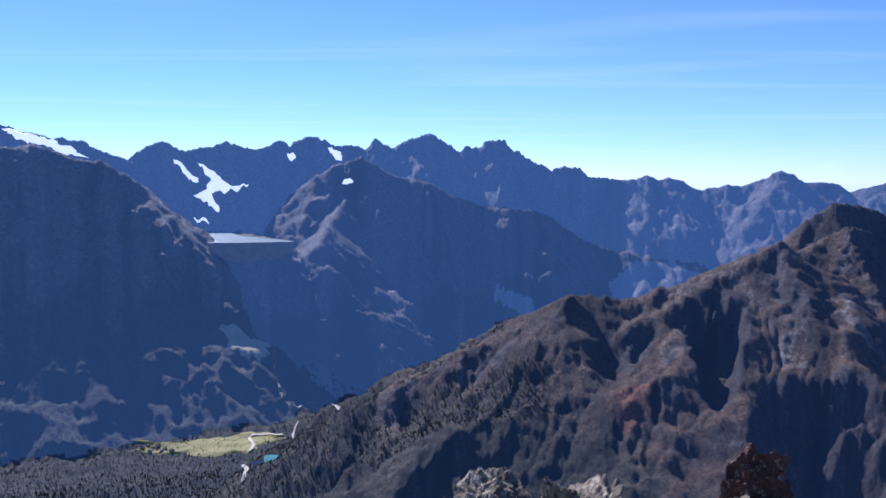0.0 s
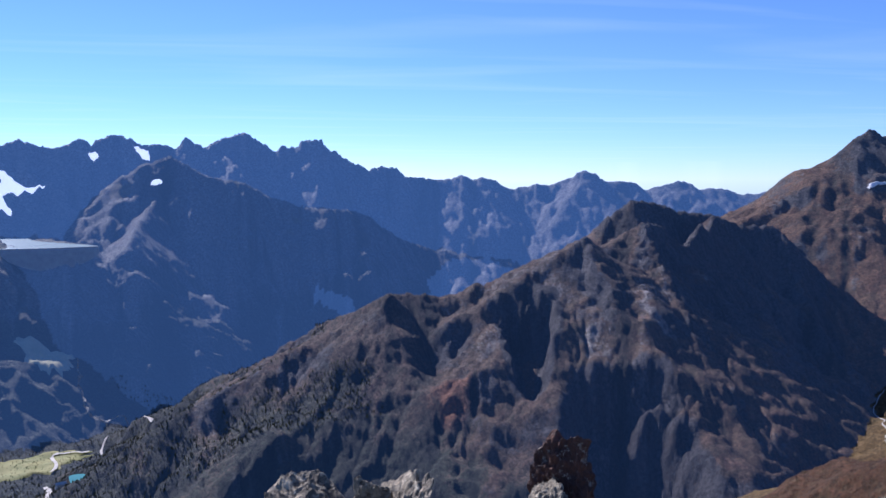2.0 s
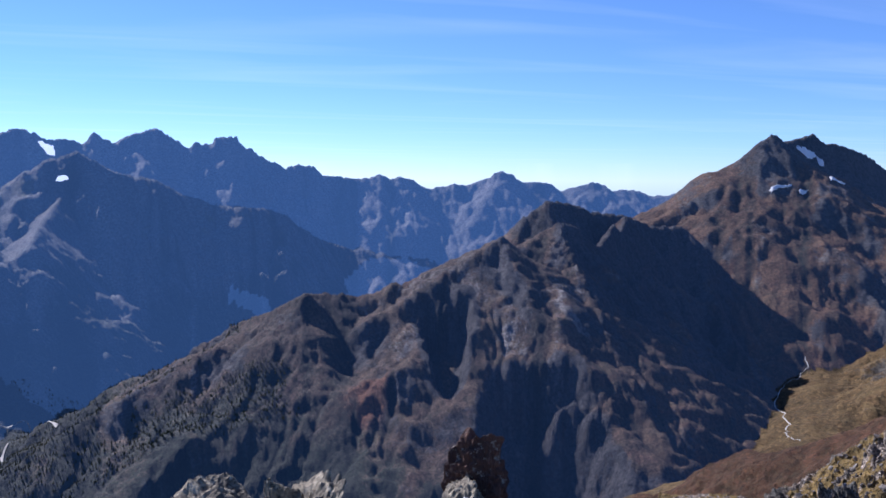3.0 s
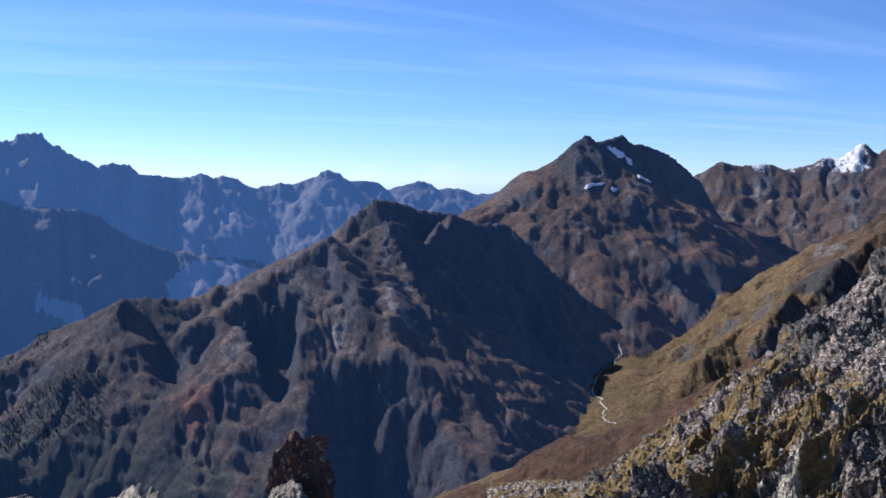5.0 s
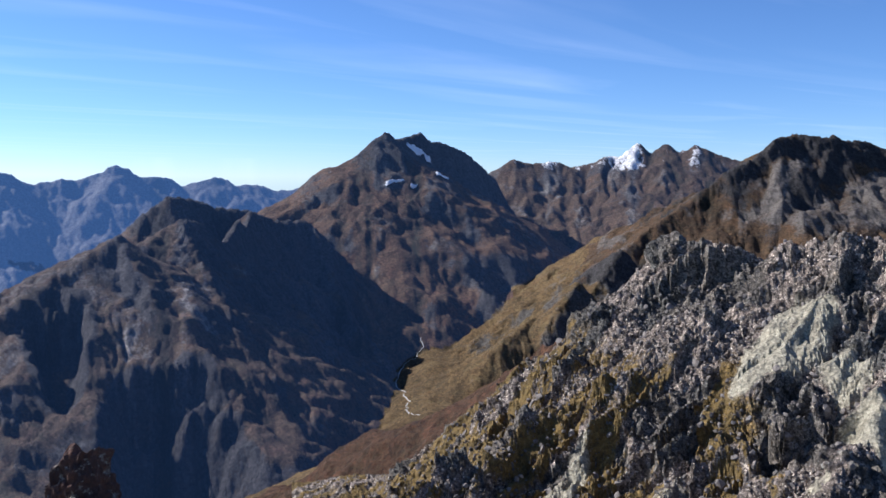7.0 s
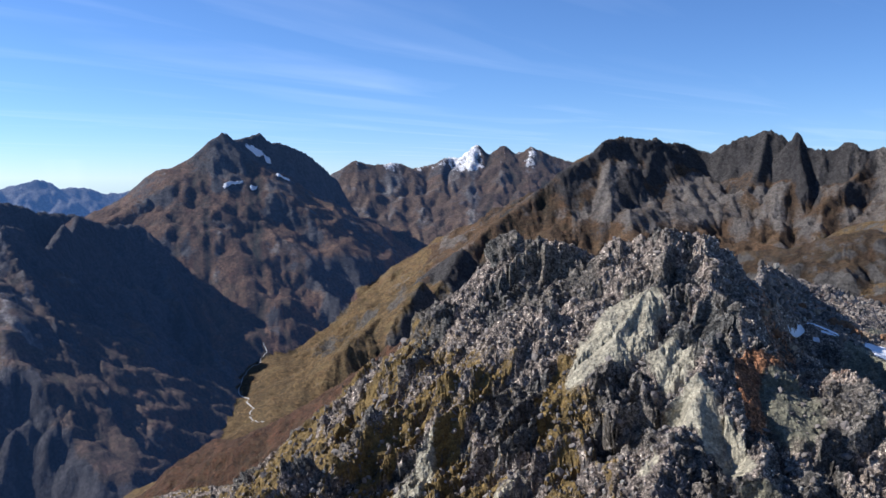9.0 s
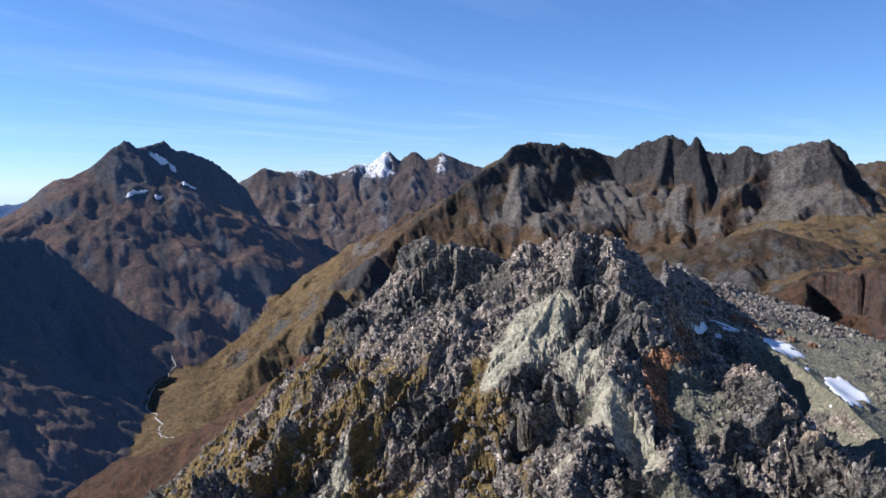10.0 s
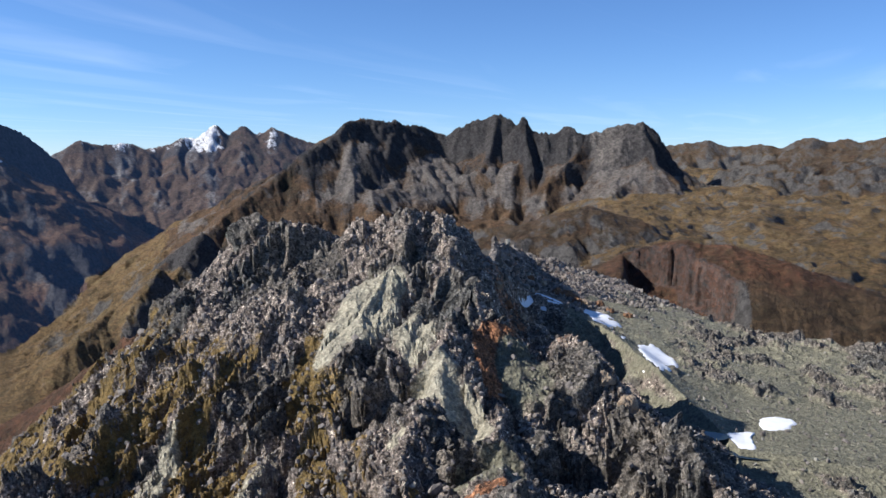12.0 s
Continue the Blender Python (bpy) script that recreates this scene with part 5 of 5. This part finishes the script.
def dam():
    bm = bmesh.new()
    rows = []
    for i in range(41):
        b = -15.3 + 5.5 * i / 40
        bow = 26 * math.sin(math.pi * i / 40)
        deep = 20 + 60 * math.sin(math.pi * i / 40) ** 0.7
        ring = []
        for r, z in ((3508 - bow, LAKE_LEVEL + 3), (3500 - bow, LAKE_LEVEL + 3), (3496 - bow - deep * 0.35, LAKE_LEVEL - deep), (3508 - bow, LAKE_LEVEL - deep)):
            x, y = polar(b, r)
            ring.append(bm.verts.new((x, y, z)))
        rows.append(ring)
    for a, b in zip(rows[:-1], rows[1:]):
        for k in range(4):
            bm.faces.new((a[k], a[(k + 1) % 4], b[(k + 1) % 4], b[k]))
    bm.faces.new(rows[0])
    bm.faces.new(rows[-1])
    bmesh.ops.recalc_face_normals(bm, faces=bm.faces)
    mesh = bpy.data.meshes.new("dam")
    bm.to_mesh(mesh)
    bm.free()
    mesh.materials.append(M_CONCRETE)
    tagged(new("dam", mesh), "long grey concrete dam wall holding the reservoir", "dam")


dam()

# ---- snow and ice ----
for outline, label in (
        (SNOW_STREAK_A, "narrow streak of old snow among rusty boulders"), (SNOW_STREAK_B, "streak of old snow below a row of boulders"),
        (SNOW_OVAL, "large oval patch of old snow on grey gravel"), (SNOW_TARN, "patch of old snow beside a tarn"),
        (SNOW_RAGGED, "ragged patch of old snow on grey gravel"), (SNOW_SCRAP, "tiny scrap of old snow on gravel")):
    draped("snow_patch", outline, near_soft, 0.3, M_SNOW, label, "snow", fine=10)
for outline, label in (
        (DUAN_SNOW_E, "steep snow gully below the summit"), (DUAN_SNOW_A, "snowfield in the hollow below the summit"), (DUAN_SNOW_B, "thin line of snow on a ledge"),
        (DUAN_SNOW_C, "small spot of snow on the mountainside"), (DUAN_SNOW_D, "slanting streak of snow on dark rock")):
    draped("snowfield", outline, far_height, 4.0, M_SNOW, label, "snow", fine=8, rim=0.3)
# far ice and snow, brightened by the emission in their material
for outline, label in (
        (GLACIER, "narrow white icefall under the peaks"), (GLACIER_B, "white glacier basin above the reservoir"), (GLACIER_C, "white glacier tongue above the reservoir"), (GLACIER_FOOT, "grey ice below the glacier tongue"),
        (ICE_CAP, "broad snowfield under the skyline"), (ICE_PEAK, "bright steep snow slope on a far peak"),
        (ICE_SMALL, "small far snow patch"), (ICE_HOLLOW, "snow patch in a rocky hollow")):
    draped("backdrop_glacier", outline, far_height, 9.0, M_GLOWING_ICE, label, "glacier", fine=10, rim=0.25, kind="structure")

# ---- water, meadows and tracks ----
def tarn_level(outline):
    return float(np.percentile(NZ[inside(outline, 1.0)], 45))


draped("water_tarn_1", TARN_A, near_height, 0, M_TARN, "dark shallow tarn in grey gravel", "tarn", level=tarn_level(TARN_A), kind="structure", rim=0.05)
draped("water_tarn_2", TARN_B, near_height, 0, M_TARN, "small dark tarn below a snow patch", "tarn", level=tarn_level(TARN_B), kind="structure", rim=0.05)
ribbon("water_side_stream", SIDE_STREAM, 1.1, far_height, 1.5, M_GRAVELBED, "pale stream winding down the side valley", "stream", wander=12)
ribbon("water_valley_stream", VALLEY_STREAM, 3.0, far_height, 4.0, M_GRAVELBED, "pale gravel stream in the valley floor", "stream", wander=8)
draped("meadow", MEADOW, far_height, 3.0, M_MEADOW, "green valley meadow dotted with trees", "meadow", kind="structure", rim=0.2)
draped("meadow_shelf", SHELF_MEADOW, far_height, 5.0, M_GLOWING_CLEARING, "pale grassy clearing on the far valley side", "meadow", kind="structure", rim=0.3)
ribbon("road_valley", VALLEY_ROAD, 4.0, far_height, 5.5, M_ROAD, "pale road winding over the meadow", "road")


# ---- rocks ----
def rock_mesh(name, size, material, seed, detail=4, facets=14, rough=0.12, lean=0.0, knob=None, top=None):
    """A broken rock: a lump cut by random planes and roughened; size are its half axes, lean its slope to one side,
    knob a tooth on its top as (x, y, radius, height), top a broad sloping face (its normal, and how far up it cuts)."""
    rng = random.Random(seed)
    bm = bmesh.new()
    bmesh.ops.create_icosphere(bm, subdivisions=detail, radius=1.0)
    planes = []
    for _ in range(facets):
        d = Vector((rng.gauss(0, 1), rng.gauss(0, 1), rng.gauss(0, 1))).normalized()
        planes.append((d, rng.uniform(0.62, 0.92)))
    off = Vector((seed * 3.7, seed * 1.3, 0))
    least = min(size)
    face = Vector(top[:3]).normalized() if top else None
    for v in bm.verts:
        p = v.co.copy()
        for d, k in planes:
            over = p.dot(d) - k
            if over > 0:
                p -= d * over * 0.95
        q = Vector((p.x * size[0], p.y * size[1], p.z * size[2]))
        if top:
            over = q.dot(face) - top[3] * size[2]
            if over > 0:
                q -= face * over * 0.92
        s = q / least
        grow = noise.fractal(s * 1.3 + off, 0.9, 2.1, 5) + 0.45 * noise.fractal(s * 4.5 + off, 0.8, 2.1, 4)
        grow += 0.35 * (1 - 2 * abs(noise.noise(s * 3.1 + off))) - 0.15
        v.co = q + Vector((p.x, p.y, p.z * 1.3)) * least * rough * 2 * grow
        v.co.z += lean * v.co.x
        if knob and v.co.z > 0:
            v.co.z += knob[3] * math.exp(-((v.co.x - knob[0]) ** 2 + (v.co.y - knob[1]) ** 2) / knob[2] ** 2)
    peak = max(v.co.z for v in bm.verts)
    for v in bm.verts:
        v.co.z -= peak
    mesh = bpy.data.meshes.new(name)
    bm.to_mesh(mesh)
    bm.free()
    mesh.materials.append(material)
    return mesh


def at(bearing, r, z, turn=0):
    x, y = polar(bearing, r)
    return pose(x, y, z, 0, 0, turn)


def lone_rock(name, bearing, r, z, size, material, label, seed, turn=0, **how):
    ob = new(name, rock_mesh(name, size, material, seed, **how))
    ob.matrix_world = at(bearing, r, z, turn)
    return tagged(ob, label, "rock")


# summit rocks at the feet of the camera; the height given is that of the top
lone_rock("summit_pinnacle", 19.7, 9.6, -1.1, (0.4, 0.36, 1.3), M_RUST, "upright rust-brown rock pinnacle with pale lichen", 3, -19.7, detail=6, rough=0.12, facets=18, knob=(-0.06, 0, 0.1, 0.2))
lone_rock("summit_rock", 18.2, 9.2, -1.54, (0.36, 0.45, 0.95), M_SUMMIT, "grey lichened rock at the foot of the pinnacle", 4, -18, detail=6, rough=0.1, facets=12, top=(-0.35, -0.3, 0.88, 0.6))
lone_rock("summit_rock", 20.0, 9.0, -1.68, (0.24, 0.3, 0.9), M_PALEROCK, "smooth whitish rock against the pinnacle", 14, 30, detail=5, rough=0.06, facets=10, top=(-0.2, -0.3, 0.92, 0.7))
lone_rock("summit_rock", 4.0, 5.6, -0.3, (0.46, 0.6, 0.85), M_SUMMIT, "sunlit grey slab of lichened rock", 5, -3.6, detail=6, rough=0.09, facets=12, top=(0.3, -0.2, 0.93, 0.45))
lone_rock("summit_rock", 6.6, 5.4, -0.44, (0.4, 0.5, 0.8), M_SUMMIT, "low grey lichened rock beside the slab", 8, -6, detail=6, rough=0.1, facets=12, top=(-0.15, -0.15, 0.97, 0.5))
lone_rock("summit_rock", 8.8, 5.65, -0.28, (0.36, 0.5, 0.85), M_SUMMIT, "sunlit grey lichened rock with a sharp top", 6, -8.7, detail=6, rough=0.1, facets=12, top=(-0.4, -0.12, 0.9, 0.5))
lone_rock("summit_rock", 7.0, 5.9, -0.31, (0.2, 0.24, 0.95), M_SUMMIT, "jagged grey-brown rock between paler rocks", 7, 0, detail=6, rough=0.18, facets=22)


def crag_rock(bearing, r, size, material, label, seed, group=""):
    z = float(near_soft(np.array([bearing]), np.array([r]))[0])
    ob = lone_rock("boulder", bearing, r, z + size[2] * 1.15, size, material, label, seed, seed * 40, detail=4, rough=0.14)
    return tagged(ob, category="boulder", group=group)


crag_rock(81.9, 142, (1.7, 1.5, 2.0), M_BOULDER, "tawny upright boulder on the crag edge", 31)
crag_rock(82.6, 141, (1.4, 1.2, 1.3), M_BOULDER, "tawny boulder leaning beside a larger one", 32)
crag_rock(80.4, 145, (1.8, 1.5, 1.6), M_BOULDER, "tawny outcrop block above a dark hollow", 33)
for k, (bearing, r, half) in enumerate([(74.85, 179.5, 1.26), (77.86, 312.0, 2.65), (78.42, 305.4, 2.44), (79.06, 306.1, 2.91), (79.91, 318.5, 2.07), (80.65, 304.9, 1.83), (76.17, 323.3, 1.94), (77.11, 313.3, 2.19), (73.91, 175.4, 1.14), (73.15, 173.6, 1.22), (75.41, 321.4, 1.77), (81.75, 302.7, 1.97)]):
    crag_rock(bearing, r, (half, half * 0.9, half * 0.8), M_RUSTBOULDER if k % 3 else M_BOULDER, "rusty boulder beside the old snow", 50 + k, "boulders by the snow")


# ---- rubble on the crag ----
def ragged_block(seed):
    """A small angular block, about a metre across."""
    rng = random.Random(seed)
    bm = bmesh.new()
    bmesh.ops.create_icosphere(bm, subdivisions=1, radius=0.55)
    lean = [(Vector((rng.gauss(0, 1), rng.gauss(0, 1), rng.gauss(0, 1))).normalized(), rng.uniform(0.2, 0.42)) for _ in range(7)]
    for v in bm.verts:
        for d, k in lean:
            over = v.co.dot(d) - k
            if over > 0:
                v.co -= d * over
    for v in bm.verts:
        v.co = Vector((v.co.x * 1.2, v.co.y, v.co.z * 0.8))
    bmesh.ops.remove_doubles(bm, verts=bm.verts, dist=0.06)
    return bm


def rubble_sheet(name, count, low, high, material, label, seed, near_map, least):
    """Many loose blocks lying on the crag, joined into one mesh."""
    rng = np.random.default_rng(seed)
    shapes = []
    for k in range(6):
        bm = ragged_block(seed * 10 + k)
        bmesh.ops.triangulate(bm, faces=bm.faces)
        bm.verts.index_update()
        shapes.append((np.array([v.co[:] for v in bm.verts]), np.array([[v.index for v in f.verts] for f in bm.faces])))
        bm.free()
    verts, faces, total = [], [], 0
    cells = np.argwhere(near_map > least)
    picks = cells[rng.integers(0, len(cells), count)]
    for row, col in picks:
        co, tri = shapes[rng.integers(0, 6)]
        s = low * (high / low) ** (rng.random() ** 2.2)
        turn = Euler(rng.uniform(-3.1, 3.1, 3)).to_matrix()
        co = co * s @ np.array(turn).T
        verts.append(co + np.array([NX[row, col], NY[row, col], NZ[row, col] + 0.12 * s]))
        faces.append(tri + total)
        total += len(co)
    mesh = bpy.data.meshes.new(name)
    mesh.from_pydata(np.concatenate(verts).tolist(), [], np.concatenate(faces).tolist())
    mesh.materials.append(material)
    return tagged(new(name, mesh), label, "rubble", kind="stuff")


open_ground = np.ones(NB.shape)
for outline in (SNOW_STREAK_A, SNOW_STREAK_B, SNOW_OVAL, SNOW_TARN, SNOW_RAGGED, SNOW_SCRAP, TARN_A, TARN_B):
    open_ground[inside(outline)] = 0
bouldery = np.maximum(on_crag, smooth(1.6, 0.4, np.abs(NZ - apron)) * smooth(89, 80, NB + 3 * zone + 0.06 * (330 - NR)) * smooth(70.5, 72, NB))
rubble_sheet("crag_rubble", 26000, 0.16, 1.25, M_BLOCK, "loose angular blocks strewn over the crag", 3, open_ground * bouldery * (1 - 0.8 * soft) * (NR < 330), 0.5)
rubble_sheet("shoulder_boulders", 3400, 0.6, 3.0, M_BLOCK, "dark boulders heaped on the crag's shoulder", 6, open_ground * bouldery * (1 - on_crag) * (1 - 0.7 * gravel) * (NB > 70.5) * (NB < 90) * (NR < 415), 0.4)
rubble_sheet("gravel_stones", 5000, 0.2, 1.3, M_BLOCK, "scattered stones on grey gravel", 4, open_ground * gravel * (NR < 400), 0.55)


def forest():
    """Larches and spruces on the slopes above the valley, too many to count."""
    rng = np.random.default_rng(12)
    ok = np.argwhere((wood > 0.45) & (OWNER != WEST) & (FB < 8) & (FB > -30) & (FR > 1650) & (FR < 3000))
    pick = ok[rng.integers(0, len(ok), 17000)]
    bearing = FB[pick[:, 0], pick[:, 1]] + rng.uniform(-0.06, 0.06, len(pick))
    far = FR[pick[:, 0], pick[:, 1]] * (1 + rng.uniform(-0.002, 0.002, len(pick)))
    x, y = polar(bearing, far)
    z = far_height(bearing, far)
    tall = rng.uniform(3.5, 8, len(pick))
    wide = tall * rng.uniform(0.16, 0.24, len(pick))
    sides = 5
    verts = np.zeros((len(pick), sides * 2 + 1, 3))
    spin = rng.uniform(0, 6.3, len(pick))
    for k in range(sides):
        a = spin + k * 2 * np.pi / sides
        jut = rng.uniform(0.75, 1.2, len(pick))
        verts[:, k] = np.stack([x + wide * jut * np.cos(a), y + wide * jut * np.sin(a), z + 0.1 * tall], 1)
        jut = rng.uniform(0.5, 0.75, len(pick))
        verts[:, sides + k] = np.stack([x + wide * jut * np.cos(a + 0.6), y + wide * jut * np.sin(a + 0.6), z + 0.5 * tall], 1)
    verts[:, -1] = np.stack([x, y, z + tall], 1)
    tri = []
    for k in range(sides):
        n = (k + 1) % sides
        tri += [(k, n, sides + k), (n, sides + n, sides + k), (sides + k, sides + n, 2 * sides)]
    faces = (np.array(tri)[None] + (np.arange(len(pick)) * (2 * sides + 1))[:, None, None]).reshape(-1, 3)
    mesh = bpy.data.meshes.new("forest")
    mesh.from_pydata(verts.reshape(-1, 3).tolist(), [], faces.tolist())
    mesh.materials.append(M_WOOD)
    tagged(new("forest", mesh), "dark larch and spruce wood on the valley slopes", "forest", kind="stuff")


forest()


def crag_blocks():
    """The larger blocks of the crag, each a piece of its own."""
    crag = bpy.data.objects["crag"]
    meshes = []
    for k in range(8):
        bm = ragged_block(700 + k)
        mesh = bpy.data.meshes.new("block")
        bm.to_mesh(mesh)
        bm.free()
        mesh.materials.append(M_BLOCK)
        meshes.append(mesh)
    rng = np.random.default_rng(77)
    cells = np.argwhere((open_ground * on_crag * (1 - 0.7 * soft) > 0.55) & (NR < 195))
    for row, col in cells[rng.integers(0, len(cells), 280)]:
        ob = new("block", meshes[rng.integers(0, 8)])
        s = rng.uniform(0.9, 2.1)
        ob.parent = crag
        ob.location = (NX[row, col], NY[row, col], NZ[row, col] + 0.05 * s)
        ob.rotation_euler = rng.uniform(-3.1, 3.1, 3)
        ob.scale = (s * rng.uniform(0.8, 1.5), s, s * rng.uniform(0.6, 1.0))


crag_blocks()


# ---- the village ----
def part(name, bm, material, parent, label=""):
    mesh = bpy.data.meshes.new(name)
    bm.to_mesh(mesh)
    bm.free()
    mesh.materials.append(material)
    ob = new(name, mesh)
    ob.parent = parent
    return tagged(ob, label)


def box(bm, x0, x1, y0, y1, z0, z1):
    m = Matrix.Translation(((x0 + x1) / 2, (y0 + y1) / 2, (z0 + z1) / 2)) @ Matrix.Diagonal((x1 - x0, y1 - y0, z1 - z0, 1))
    bmesh.ops.create_cube(bm, size=1, matrix=m)


def house(bearing, r, long, wide, high, turn, label, walls=None, roof=None):
    z = float(far_height(np.array([bearing]), np.array([r]))[0])
    base = new("house")
    tagged(base, label, "house")
    base.matrix_world = at(bearing, r, z + 2.0, turn)
    bm = bmesh.new()
    box(bm, -long / 2, long / 2, -wide / 2, wide / 2, -3, high)
    part("wall", bm, walls or M_PLASTER, base)
    bm = bmesh.new()
    a, b, eave = long / 2 + 0.7, wide / 2 + 0.8, high - 0.2
    top = high + wide * 0.38
    rows = [[bm.verts.new((x, y, h)) for y, h in ((-b, eave), (0, top), (b, eave), (b, eave + 0.4), (0, top + 0.45), (-b, eave + 0.4))] for x in (-a, a)]
    for k in range(6):
        bm.faces.new((rows[0][k], rows[0][(k + 1) % 6], rows[1][(k + 1) % 6], rows[1][k]))
    bm.faces.new(rows[0])
    bm.faces.new(rows[1][::-1])
    bmesh.ops.recalc_face_normals(bm, faces=bm.faces)
    part("roof", bm, roof or M_ROOF, base)
    for side in (-1, 1):
        for k in range(3):
            bm = bmesh.new()
            x = (k - 1) * long * 0.28
            y = side * (wide / 2)
            box(bm, x - 0.6, x + 0.6, y - 0.08, y + 0.08, high * 0.4, high * 0.4 + 1.4)
            part("window", bm, M_TARN, base)
    return base


for k, (bearing, r) in enumerate([(-19.7, 2520), (-19.35, 2535), (-19.0, 2515), (-18.7, 2530), (-18.3, 2505), (-19.2, 2495), (-18.5, 2490), (-17.9, 2480)]):
    house(bearing, r, 11 + k % 3 * 2, 8 + k % 2, 5.5, 20 * k, "small plastered house with a grey stone roof")
house(-12.5, 2085, 22, 12, 9, 25, "large pale works building beside a turquoise basin", roof=M_CONCRETE)
house(-12.3, 2120, 12, 9, 6, 60, "small pale building by the basin")
BASIN = [(-12.0, 2100), (-11.2, 2105), (-10.9, 2075), (-11.0, 2040), (-11.8, 2035)]
basin_level = float(np.median(far_height(np.array([q[0] for q in BASIN]), np.array([q[1] for q in BASIN])))) + 2.0
draped("water_basin", BASIN, far_height, 0, M_POOL, "turquoise basin in the valley floor", "basin", level=basin_level, kind="structure", rim=0.02)
ribbon("road_lower", [(-13.4, 2300), (-13.0, 2200), (-13.3, 2120), (-13.1, 2040), (-13.4, 1960)], 5.0, far_height, 3.0, M_ROAD, "pale road running up the valley", "road")
ribbon("road_upper", [(-9.9, 2480), (-10.1, 2540), (-9.7, 2590)], 4.0, far_height, 4.0, M_ROAD, "short pale stretch of road at the wood's edge", "road")
